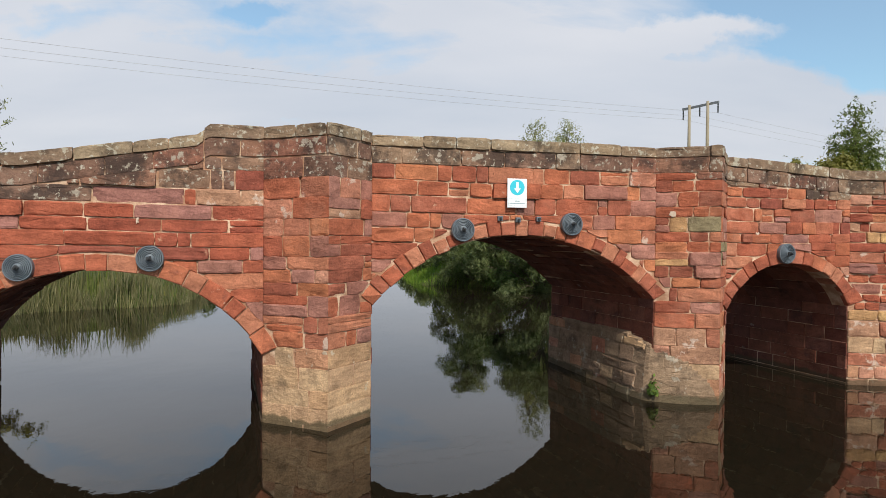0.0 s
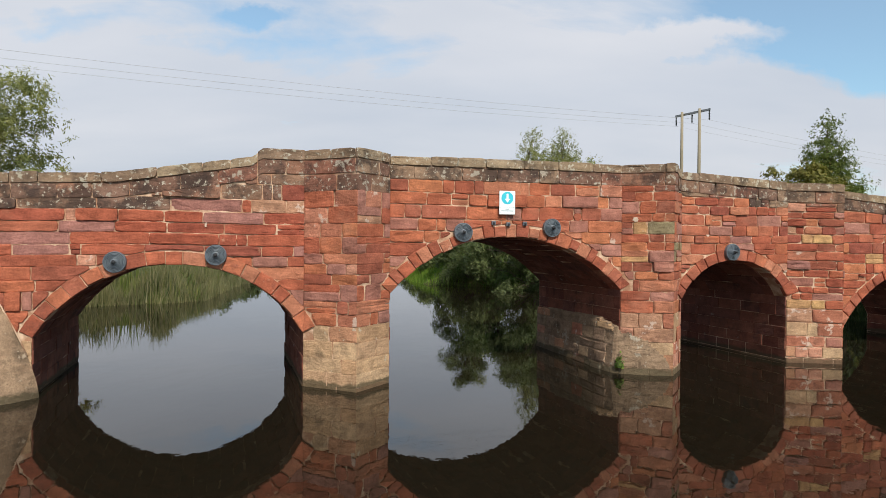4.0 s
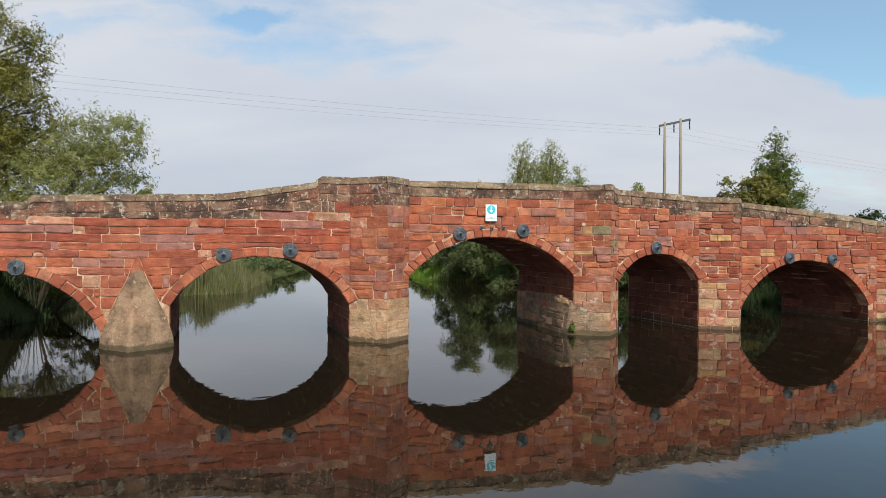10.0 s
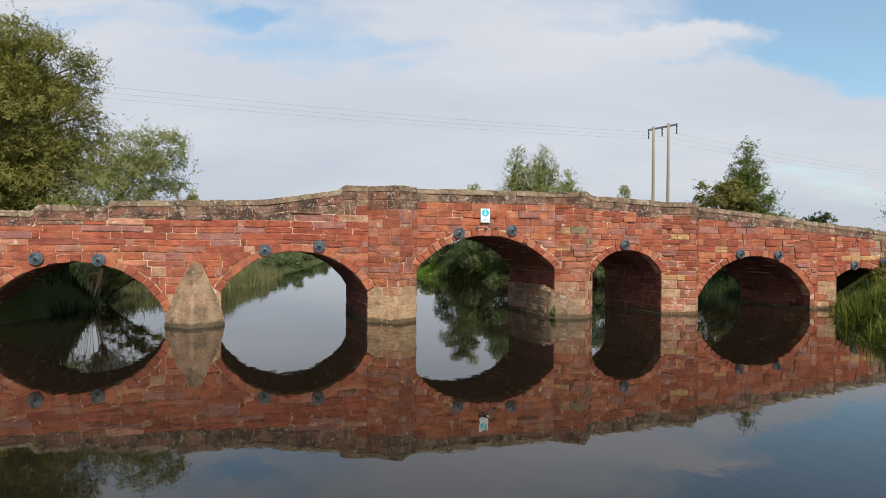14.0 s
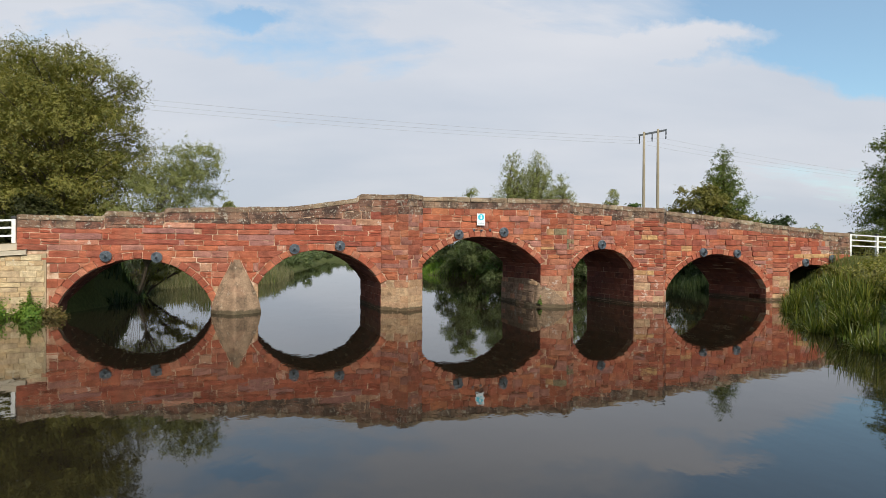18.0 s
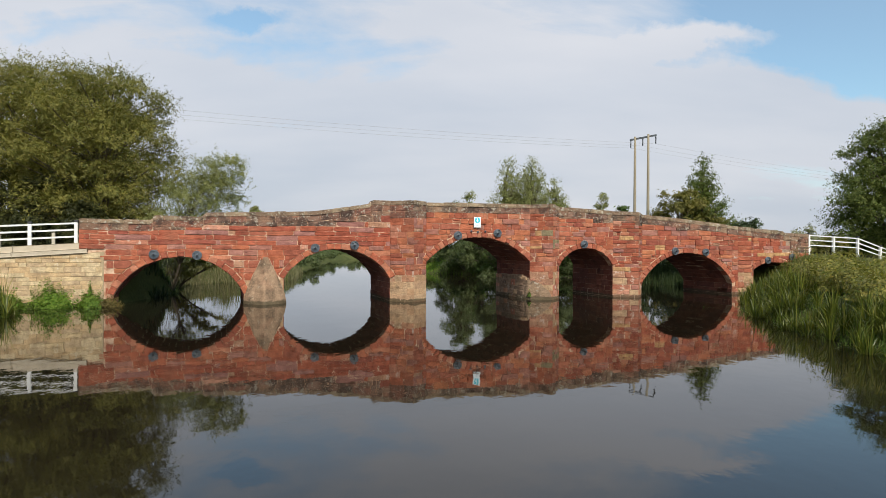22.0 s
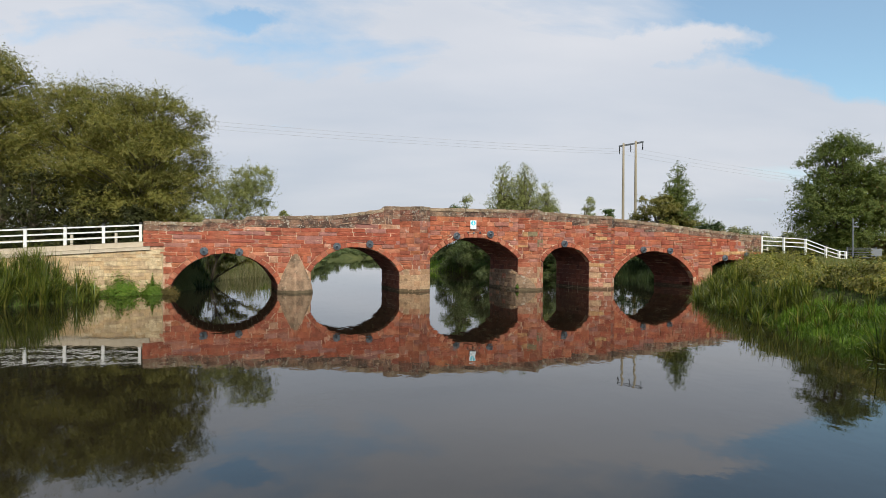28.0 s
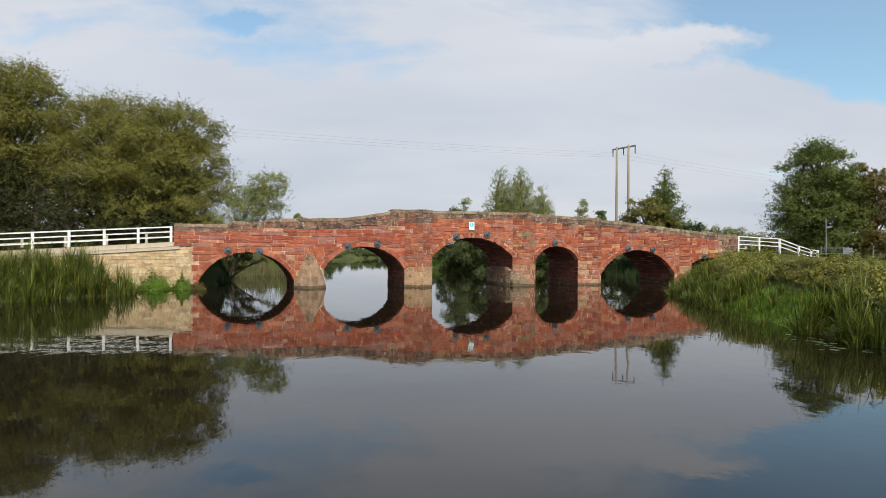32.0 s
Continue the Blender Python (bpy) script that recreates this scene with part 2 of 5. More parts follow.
def stone_material(name, tones, dark, pale, pale_from, layered=0.5, by_island=False, dark_from=0.56, spots=4.3, speckle=0.0, fade=None):
    """Weathered sandstone: tones by piece, soft mottling, bedding lines that change from stone to stone, stains and lichen."""
    M = Mat(name, rough=0.92, spec=0.2)
    pick = M.island() if by_island else M.random()
    stops = [(k / len(tones), c) for k, c in enumerate(tones)]
    base = M.ramp(pick, *stops, mode="CONSTANT")
    mott = M.noise(3.2, 5, 0.62)
    base = M.mix(1.0, base, M.ramp(mott, (0.30, (0.66, 0.63, 0.62)), (0.70, (1.22, 1.20, 1.18))), "MULTIPLY")
    grain = M.noise(28.0, 6, 0.78)
    base = M.mix(1.0, base, M.ramp(grain, (0.30, (0.70, 0.68, 0.67)), (0.70, (1.24, 1.24, 1.24))), "MULTIPLY")
    # bedding lines, shifted and tilted by piece
    where = M.n.new("ShaderNodeVectorMath")
    where.operation = "ADD"
    push = M.n.new("ShaderNodeCombineXYZ")
    times = M.n.new("ShaderNodeMath")
    times.operation = "MULTIPLY"
    times.inputs[1].default_value = 37.0
    M.l.new(pick, times.inputs[0])
    for c in "XYZ":
        M.l.new(times.outputs[0], push.inputs[c])
    M.l.new(M.pos, where.inputs[0])
    M.l.new(push.outputs[0], where.inputs[1])
    beds = M.noise(3.4, 3, 0.55, stretch=(0.6, 0.6, 3.2), where=where.outputs[0])
    base = M.mix(layered, base, M.ramp(beds, (0.32, (0.72, 0.69, 0.68)), (0.68, (1.22, 1.21, 1.20))), "MULTIPLY")
    stain = M.ramp(M.noise(1.9, 9, 0.70), (dark_from, (0, 0, 0)), (dark_from + 0.12, (0.8, 0.8, 0.8)))
    base = M.mix(stain, base, dark)
    bloom = M.ramp(M.noise(spots, 8, 0.62, shift=(7, 3, 1)), (pale_from, (0, 0, 0)), (pale_from + 0.04, (0.85, 0.85, 0.85)))
    base = M.mix(bloom, base, pale)
    if fade:
        worn = M.ramp(M.noise(0.75, 7, 0.66, shift=(1, 4, 8)), (0.54, (0, 0, 0)), (0.72, (0.42, 0.42, 0.42)))
        base = M.mix(worn, base, fade)
    if speckle:
        flecks = M.ramp(M.noise(13.0, 6, 0.66, shift=(5, 2, 6)), (speckle, (0, 0, 0)), (speckle + 0.035, (0.95, 0.95, 0.95)))
        base = M.mix(flecks, base, (0.47, 0.42, 0.33))
    pits = M.ramp(M.noise(24.0, 4, 0.6, shift=(2, 9, 5)), (0.27, (0.45, 0.45, 0.45)), (0.34, (1, 1, 1)))
    base = M.mix(1.0, base, pits, "MULTIPLY")
    # wet algae along the waterline
    sep = M.n.new("ShaderNodeSeparateXYZ")
    M.l.new(M.pos, sep.inputs[0])
    height = M.n.new("ShaderNodeMath")
    height.operation = "MULTIPLY_ADD"
    height.inputs[1].default_value = -0.22
    M.l.new(M.noise(3.0, 6, 0.7, shift=(3, 1, 2)), height.inputs[0])
    M.l.new(sep.outputs["Z"], height.inputs[2])
    wet = M.ramp(height.outputs[0], (0.0, (0.8, 0.8, 0.8)), (0.05, (0, 0, 0)))
    base = M.mix(wet, base, (0.075, 0.062, 0.034))
    M.colour(base)
    M.bump(M.noise(4.5, 6, 0.60, stretch=(0.8, 0.8, 1.25), where=where.outputs[0]), 0.050, 1.0)
    M.bump(M.noise(34.0, 6, 0.74), 0.012, 1.0)
    return M.m


RED = stone_material("red_sandstone", [(0.406, 0.129, 0.070), (0.342, 0.103, 0.059), (0.449, 0.160, 0.083), (0.371, 0.112, 0.062), (0.346, 0.152, 0.112),
                                       (0.461, 0.175, 0.086), (0.299, 0.096, 0.059), (0.467, 0.189, 0.109), (0.393, 0.123, 0.066), (0.371, 0.175, 0.133), (0.328, 0.109, 0.067), (0.425, 0.139, 0.072)],
                     (0.14, 0.05, 0.035), (0.52, 0.30, 0.20), 0.68, dark_from=0.62, fade=(0.50, 0.255, 0.17))
RED_DEEP = stone_material("deep_red_sandstone", [(0.350, 0.096, 0.055), (0.306, 0.085, 0.052), (0.376, 0.110, 0.062), (0.323, 0.090, 0.054), (0.402, 0.133, 0.076), (0.289, 0.087, 0.058), (0.337, 0.158, 0.129)],
                          (0.15, 0.05, 0.032), (0.50, 0.27, 0.17), 0.70, layered=0.4, dark_from=0.66, fade=(0.46, 0.20, 0.12))
FADED = stone_material("faded_red_sandstone", [(0.473, 0.202, 0.128), (0.416, 0.163, 0.099), (0.502, 0.249, 0.165), (0.444, 0.249, 0.156), (0.378, 0.146, 0.089)],
                       (0.16, 0.075, 0.05), (0.58, 0.44, 0.35), 0.58, 0.4)
RED_RING = stone_material("red_ring_stone", [(0.409, 0.124, 0.068), (0.344, 0.102, 0.058), (0.446, 0.153, 0.082), (0.372, 0.126, 0.076), (0.456, 0.189, 0.112), (0.316, 0.097, 0.058)],
                          (0.15, 0.055, 0.04), (0.50, 0.30, 0.21), 0.66, 0.3)
# Red tones darkened for grime and for the shade inside the arches.
RED_INNER_SHADE = stone_material("shaded_barrel_stone", [(0.210, 0.075, 0.048), (0.168, 0.056, 0.037), (0.238, 0.094, 0.062), (0.182, 0.072, 0.053)],
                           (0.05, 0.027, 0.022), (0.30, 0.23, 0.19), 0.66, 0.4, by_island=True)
PARAPET = stone_material("lichened_parapet_stone", [(0.262, 0.158, 0.105), (0.290, 0.152, 0.100), (0.222, 0.134, 0.096), (0.310, 0.208, 0.138), (0.275, 0.126, 0.085), (0.196, 0.112, 0.080)],
                         (0.045, 0.032, 0.027), (0.38, 0.33, 0.26), 0.585, 0.4, dark_from=0.46, spots=5.0, speckle=0.60)
COPING = stone_material("lichened_coping_stone", [(0.300, 0.222, 0.142), (0.270, 0.190, 0.124), (0.340, 0.262, 0.172), (0.245, 0.170, 0.115)],
                        (0.070, 0.050, 0.036), (0.43, 0.39, 0.30), 0.580, 0.4, dark_from=0.51, spots=5.5, speckle=0.59)
TAN = stone_material("tan_base_stone", [(0.516, 0.342, 0.197), (0.474, 0.298, 0.168), (0.540, 0.372, 0.222), (0.486, 0.316, 0.188), (0.480, 0.252, 0.146)],
                     (0.17, 0.115, 0.07), (0.55, 0.46, 0.34), 0.63, 0.3)
RUBBLE = stone_material("rubble_footing", [(0.300, 0.212, 0.138), (0.270, 0.182, 0.118), (0.330, 0.225, 0.150)], (0.085, 0.060, 0.042), (0.40, 0.34, 0.26), 0.60, 0.5, dark_from=0.56)
CUTWATER = stone_material("stained_cutwater_stone", [(0.335, 0.232, 0.148), (0.310, 0.212, 0.135)], (0.095, 0.068, 0.045), (0.44, 0.34, 0.24), 0.61, 0.4, dark_from=0.51, fade=(0.36, 0.18, 0.11))
BUFF = stone_material("buff_wall_stone", [(0.598, 0.460, 0.265), (0.540, 0.391, 0.218), (0.632, 0.506, 0.310), (0.506, 0.380, 0.230), (0.575, 0.414, 0.230)],
                      (0.25, 0.18, 0.11), (0.62, 0.54, 0.40), 0.64, 0.3)
BUFF_GREY = stone_material("grey_buff_stone", [(0.42, 0.32, 0.24), (0.38, 0.27, 0.20), (0.45, 0.34, 0.27)], (0.16, 0.11, 0.08), (0.52, 0.45, 0.36), 0.60, 0.3)
YELLOW = stone_material("yellow_sandstone", [(0.540, 0.335, 0.151), (0.497, 0.292, 0.140)], (0.25, 0.13, 0.07), (0.55, 0.42, 0.27), 0.64, 0.3)
GREEN = stone_material("green_grey_sandstone", [(0.260, 0.215, 0.124), (0.299, 0.234, 0.130)], (0.11, 0.08, 0.05), (0.4, 0.32, 0.22), 0.66, 0.3)

m = Mat("lime_mortar", 0.95, spec=0.1)
m.colour(m.mix(m.ramp(m.noise(3.5, 6), (0.42, (0, 0, 0)), (0.62, (1, 1, 1))), (0.40, 0.215, 0.130), (0.68, 0.49, 0.34)))
m.bump(m.noise(30, 6, 0.7), 0.02)
MORTAR = m.m
m = Mat("dark_joint_fill", 0.95, spec=0.1)
m.colour(m.mix(m.noise(5, 6), (0.30, 0.22, 0.13), (0.50, 0.39, 0.24)))
m.bump(m.noise(30, 6, 0.7), 0.02)
JOINT = m.m
m = Mat("patch_of_white_mortar", 0.9)
m.colour(m.mix(m.noise(14, 5), (0.50, 0.36, 0.26), (0.66, 0.55, 0.44))).bump(m.noise(40, 5), 0.01)
WHITE_PATCH = m.m

m = Mat("river_water", 0.013, spec=0.5)
m.b.inputs["IOR"].default_value = 1.48
m.colour(m.mix(m.noise(0.15, 3), (0.010, 0.008, 0.0045), (0.014, 0.0105, 0.006)))
m.bump(m.noise(0.9, 3, 0.5, stretch=(1, 0.55, 1)), 0.016, 0.32)
m.bump(m.noise(5.0, 3, 0.55, stretch=(1, 0.6, 1)), 0.0026, 0.34)
WATER = m.m

m = Mat("meadow_ground", 0.95, spec=0.1)
c = m.mix(m.ramp(m.noise(0.35, 6), (0.35, (0, 0, 0)), (0.65, (1, 1, 1))), (0.070, 0.090, 0.026), (0.15, 0.155, 0.052))
c = m.mix(m.ramp(m.noise(9, 5), (0.3, (0, 0, 0)), (0.7, (1, 1, 1))), m.mix(1.0, c, (0.55, 0.55, 0.5), "MULTIPLY"), c)
m.colour(c).bump(m.noise(14, 5, 0.7), 0.08)
GROUND = m.m
m = Mat("asphalt", 0.9, spec=0.2)
m.colour(m.mix(m.noise(60, 4), (0.035, 0.035, 0.036), (0.075, 0.073, 0.07))).bump(m.noise(90, 3), 0.006)
ASPHALT = m.m
m = Mat("pale_concrete", 0.9, spec=0.2)
m.colour(m.mix(m.noise(4, 7, 0.7), (0.36, 0.29, 0.20), (0.60, 0.52, 0.40))).bump(m.noise(50, 5), 0.006)
CONCRETE = m.m
m = Mat("white_fence_paint", 0.55, spec=0.4)
m.colour(m.mix(m.ramp(m.noise(9, 6, 0.7), (0.5, (0, 0, 0)), (0.75, (1, 1, 1))), (0.80, 0.79, 0.75), (0.50, 0.46, 0.38))).bump(m.noise(40, 4), 0.003)
WHITE = m.m
m = Mat("weathered_cream_paint", 0.7)
m.colour(m.mix(m.noise(9, 6, 0.7), (0.42, 0.36, 0.25), (0.62, 0.56, 0.44)))
CREAM = m.m
m = Mat("black_post_cap", 0.5)
m.colour(m.mix(m.noise(20, 4), (0.03, 0.03, 0.032), (0.06, 0.058, 0.055)))
BLACK = m.m
m = Mat("painted_cast_iron", 0.42, metal=0.0, spec=0.5)
m.colour(m.mix(m.noise(25, 6, 0.7), (0.085, 0.105, 0.125), (0.16, 0.185, 0.205))).bump(m.noise(80, 4), 0.002)
IRON = m.m
m = Mat("dark_bolt_iron", 0.5, metal=0.3)
m.colour(m.mix(m.noise(25, 4), (0.025, 0.028, 0.032), (0.06, 0.06, 0.06)))
BOLT = m.m
m = Mat("sign_white", 0.45, spec=0.4)
m.colour(m.mix(m.noise(8, 4), (0.78, 0.82, 0.82), (0.86, 0.88, 0.87)))
SIGN_WHITE = m.m
m = Mat("sign_cyan", 0.4, spec=0.4)
m.colour(m.mix(m.noise(9, 4), (0.03, 0.47, 0.60), (0.06, 0.56, 0.66)))
SIGN_BLUE = m.m
m = Mat("sign_print", 0.5)
m.colour(m.mix(m.noise(30, 2), (0.30, 0.38, 0.40), (0.42, 0.50, 0.52)))
SIGN_PRINT = m.m
m = Mat("weathered_pole_wood", 0.9)
m.colour(m.mix(m.noise(3, 5, 0.6, stretch=(6, 6, 0.4)), (0.22, 0.18, 0.125), (0.36, 0.31, 0.22))).bump(m.noise(6, 5, 0.6, stretch=(8, 8, 0.4)), 0.01)
POLE_WOOD = m.m
m = Mat("bark", 0.95)
m.colour(m.mix(m.noise(6, 6, 0.7, stretch=(2, 2, 0.5)), (0.055, 0.042, 0.028), (0.16, 0.13, 0.09))).bump(m.noise(8, 6, 0.7, stretch=(3, 3, 0.6)), 0.03)
BARK = m.m
m = Mat("galvanised_steel", 0.45, metal=0.6)
m.colour(m.mix(m.noise(12, 5), (0.20, 0.205, 0.21), (0.32, 0.325, 0.33)))
STEEL = m.m
m = Mat("cable", 0.6)
m.colour(m.mix(m.noise(3, 2), (0.34, 0.34, 0.35), (0.42, 0.42, 0.43)))
CABLE = m.m


def leaf_material(name, *tones, through=0.35, rough=0.55):
    M = Mat(name, rough, spec=0.3)
    stops = [(k / max(1, len(tones) - 1), c) for k, c in enumerate(tones)]
    c = M.ramp(M.island(), *stops)
    c = M.mix(1.0, c, M.ramp(M.noise(0.8, 4), (0.3, (0.72, 0.74, 0.7)), (0.7, (1.2, 1.18, 1.1))), "MULTIPLY")
    M.colour(c)
    tr = M.n.new("ShaderNodeBsdfTranslucent")
    M.l.new(M.mix(1.0, c, (1.1, 1.25, 0.6), "MULTIPLY"), tr.inputs["Color"])
    mx = M.n.new("ShaderNodeMixShader")
    mx.inputs[0].default_value = through
    M.l.new(M.b.outputs[0], mx.inputs[1])
    M.l.new(tr.outputs[0], mx.inputs[2])
    M.l.new(mx.outputs[0], M.n["Material Output"].inputs["Surface"])
    return M.m


WILLOW = leaf_material("willow_leaf", (0.101, 0.115, 0.022), (0.184, 0.175, 0.036), (0.271, 0.228, 0.056), (0.147, 0.147, 0.030), through=0.28)
WILLOW_PALE = leaf_material("pale_willow_leaf", (0.170, 0.190, 0.062), (0.250, 0.258, 0.092), (0.335, 0.318, 0.135))
GREY_WILLOW = leaf_material("grey_willow_leaf", (0.062, 0.090, 0.030), (0.105, 0.135, 0.048), (0.165, 0.185, 0.075), (0.080, 0.110, 0.036), through=0.3)
DARK_LEAF = leaf_material("dark_leaf", (0.052, 0.094, 0.022), (0.081, 0.132, 0.031), (0.127, 0.168, 0.044))
HAW = leaf_material("hawthorn_leaf", (0.132, 0.128, 0.030), (0.188, 0.172, 0.042), (0.245, 0.205, 0.055))
BROWN_LEAF = leaf_material("turning_leaf", (0.154, 0.111, 0.036), (0.210, 0.150, 0.048), (0.126, 0.117, 0.036))
REED = leaf_material("reed_leaf", (0.045, 0.078, 0.014), (0.080, 0.120, 0.020), (0.13, 0.165, 0.030), (0.06, 0.095, 0.016), (0.26, 0.24, 0.075), through=0.25, rough=0.45)
DRY_REED = leaf_material("dry_reed_leaf", (0.15, 0.16, 0.042), (0.23, 0.205, 0.072), (0.13, 0.15, 0.038), (0.29, 0.245, 0.10), through=0.3)
VINE = leaf_material("vine_leaf", (0.10, 0.19, 0.022), (0.15, 0.25, 0.030), (0.22, 0.29, 0.045))
BRAMBLE = leaf_material("bramble_leaf", (0.095, 0.115, 0.022), (0.230, 0.220, 0.045), (0.345, 0.280, 0.068), (0.140, 0.160, 0.030), (0.38, 0.32, 0.095), through=0.35)
WEED = leaf_material("weed_leaf", (0.07, 0.125, 0.020), (0.11, 0.17, 0.028), (0.16, 0.205, 0.042))
# Willow tones cut down: the shade under the crowns is in this colour.
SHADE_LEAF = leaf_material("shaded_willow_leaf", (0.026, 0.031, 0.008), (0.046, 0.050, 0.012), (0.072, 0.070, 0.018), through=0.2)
# Pale, greyed tones: distance haze is put into this leaf colour.
HAZY_FAR_LEAF = leaf_material("hazy_distant_leaf", (0.156, 0.176, 0.092), (0.215, 0.224, 0.116), (0.267, 0.254, 0.132), through=0.15)
# Leaf green darkened to stand in for the shade seen through the arches.
SHADE_GREEN = leaf_material("shaded_green_leaf", (0.022, 0.040, 0.012), (0.035, 0.058, 0.016), (0.055, 0.080, 0.022), through=0.15)
ASH = leaf_material("ash_leaf", (0.066, 0.100, 0.020), (0.125, 0.158, 0.034), (0.195, 0.210, 0.052))
LILY = leaf_material("lily_pad", (0.07, 0.11, 0.04), (0.11, 0.14, 0.06), (0.13, 0.13, 0.07), through=0.1, rough=0.35)
SEDGE = leaf_material("sedge_leaf", (0.032, 0.048, 0.008), (0.086, 0.114, 0.016), (0.184, 0.198, 0.031), (0.052, 0.074, 0.012), (0.261, 0.233, 0.054), through=0.3, rough=0.38)
STRAW = leaf_material("straw_reed_leaf", (0.125, 0.128, 0.052), (0.215, 0.190, 0.098), (0.105, 0.118, 0.042), (0.300, 0.258, 0.150), through=0.25)

# ---------------------------------------------------------------- mesh helpers


def mesh_of(name, verts, faces, material, smooth=False):
    me = bpy.data.meshes.new(name)
    me.from_pydata([tuple(v) for v in verts], [], faces)
    me.materials.append(material)
    if smooth:
        me.polygons.foreach_set("use_smooth", [True] * len(me.polygons))
    me.update()
    return me


def quads_mesh(name, v, per, material):
    """A mesh of loose polygons with the same number of corners each: v is (count * per, 3)."""
    me = bpy.data.meshes.new(name)
    n = len(v)
    me.vertices.add(n)
    me.vertices.foreach_set("co", np.asarray(v, dtype=np.float32).ravel())
    me.loops.add(n)
    me.loops.foreach_set("vertex_index", np.arange(n, dtype=np.int32))
    me.polygons.add(n // per)
    me.polygons.foreach_set("loop_start", np.arange(0, n, per, dtype=np.int32))
    me.polygons.foreach_set("loop_total", np.full(n // per, per, dtype=np.int32))
    me.materials.append(material)
    me.update(calc_edges=True)
    return me


def strips_mesh(name, left, right, material):
    """Blades: left and right are (blades, rows, 3); neighbouring rows share their corners."""
    b, r, _ = left.shape
    v = np.stack([left, right], axis=2).reshape(-1, 3)
    base = (np.arange(b) * r * 2)[:, None] + (np.arange(r - 1) * 2)[None]
    f = np.stack([base, base + 1, base + 3, base + 2], axis=-1).reshape(-1, 4)
    me = bpy.data.meshes.new(name)
    me.vertices.add(len(v))
    me.vertices.foreach_set("co", v.astype(np.float32).ravel())
    me.loops.add(f.size)
    me.loops.foreach_set("vertex_index", f.astype(np.int32).ravel())
    me.polygons.add(len(f))
    me.polygons.foreach_set("loop_start", np.arange(0, f.size, 4, dtype=np.int32))
    me.polygons.foreach_set("loop_total", np.full(len(f), 4, dtype=np.int32))
    me.materials.append(material)
    me.update(calc_edges=True)
    return me


def part(name, data, parent, label=""):
    ob = new(name, data)
    ob.parent = parent
    if label:
        ob["label"] = label
    return ob


def from_bm(name, bm, material, smooth=False):
    me = bpy.data.meshes.new(name)
    bm.normal_update()
    bm.to_mesh(me)
    bm.free()
    me.materials.append(material)
    if smooth:
        me.polygons.foreach_set("use_smooth", [True] * len(me.polygons))
    return me


def box_mesh(name, lo, hi, material, bevel=0.01):
    bm = bmesh.new()
    bmesh.ops.create_cube(bm, size=1)
    for v in bm.verts:
        v.co = Vector([lo[k] + (v.co[k] + 0.5) * (hi[k] - lo[k]) for k in range(3)])
    if bevel:
        bmesh.ops.bevel(bm, geom=list(bm.edges), offset=bevel, segments=1, affect="EDGES")
    return from_bm(name, bm, material)


def beam_mesh(name, a, b, wide, high, material, bevel=0.008):
    """A bevelled bar from a to b with a level section."""
    a, b = Vector(a), Vector(b)
    d = (b - a).normalized()
    side = d.cross(Vector((0, 0, 1))).normalized()
    up = side.cross(d)
    bm = bmesh.new()
    bmesh.ops.create_cube(bm, size=1)
    n = (b - a).length
    for v in bm.verts:
        c = v.co.copy()
        v.co = a + d * ((c.x + 0.5) * n) + side * (c.y * wide) + up * (c.z * high)
    if bevel:
        bmesh.ops.bevel(bm, geom=list(bm.edges), offset=bevel, segments=1, affect="EDGES")
    return from_bm(name, bm, material)


def tube(points, radii, sides=8):
    """Corners and faces of a tapered tube along points."""
    pts = [Vector(p) for p in points]
    verts, faces = [], []
    for k, p in enumerate(pts):
        d = (pts[min(k + 1, len(pts) - 1)] - pts[max(k - 1, 0)]).normalized()
        ref = Vector((1, 0, 0)) if abs(d.x) < 0.8 else Vector((0, 1, 0))
        a = d.cross(ref).normalized()
        b = d.cross(a)
        for s in range(sides):
            w = 2 * math.pi * s / sides
            verts.append(p + (a * math.cos(w) + b * math.sin(w)) * radii[k])
    for k in range(len(pts) - 1):
        for s in range(sides):
            t = (s + 1) % sides
            faces.append((k * sides + s, k * sides + t, (k + 1) * sides + t, (k + 1) * sides + s))
    faces.append(tuple(range(sides))[::-1])
    faces.append(tuple(range((len(pts) - 1) * sides, len(pts) * sides)))
    return verts, faces


def lathe(profile, sides=40):
    """Turned about the y axis: profile of (radius, y)."""
    verts, faces = [], []
    for r, y in profile:
        for s in range(sides):
            w = 2 * math.pi * s / sides
            verts.append((r * math.cos(w), y, r * math.sin(w)))
    n = len(profile)
    for k in range(n - 1):
        for s in range(sides):
            t = (s + 1) % sides
            faces.append((k * sides + s, (k + 1) * sides + s, (k + 1) * sides + t, k * sides + t))
    faces.append(tuple((n - 1) * sides + s for s in range(sides)))
    return verts, faces


# ---------------------------------------------------------------- the line of the bridge
LINE_X = np.array([-60, -15.0, -10.8, -4.4, 2.2, 6.57, 13.54, 20.3, 60])
LINE_Y = np.array([-12.5, 6.35, 7.72, 9.47, 11.2, 12.65, 15.1, 17.5, 31.8])
BRIDGE_DEEP = 3.75
WALL_END_L, WALL_END_R = -15.05, 20.35


def line_y(x):
    return float(np.interp(x, LINE_X, LINE_Y))


def line_normal(x):
    """Outward, towards the river in front; turned gently at the bends."""
    s = (line_y(x + 0.9) - line_y(x - 0.9)) / 1.8
    return Vector((s, -1, 0)).normalized()


# piers with pointed faces: left foot, nose, right foot, reach
NOSES = [(-2.80, -1.86, -1.17, 0.72), (3.80, 4.66, 5.28, 0.62), (8.16, 9.23, 9.79, 0.55), (15.6, 16.25, 16.6, 0.22)]


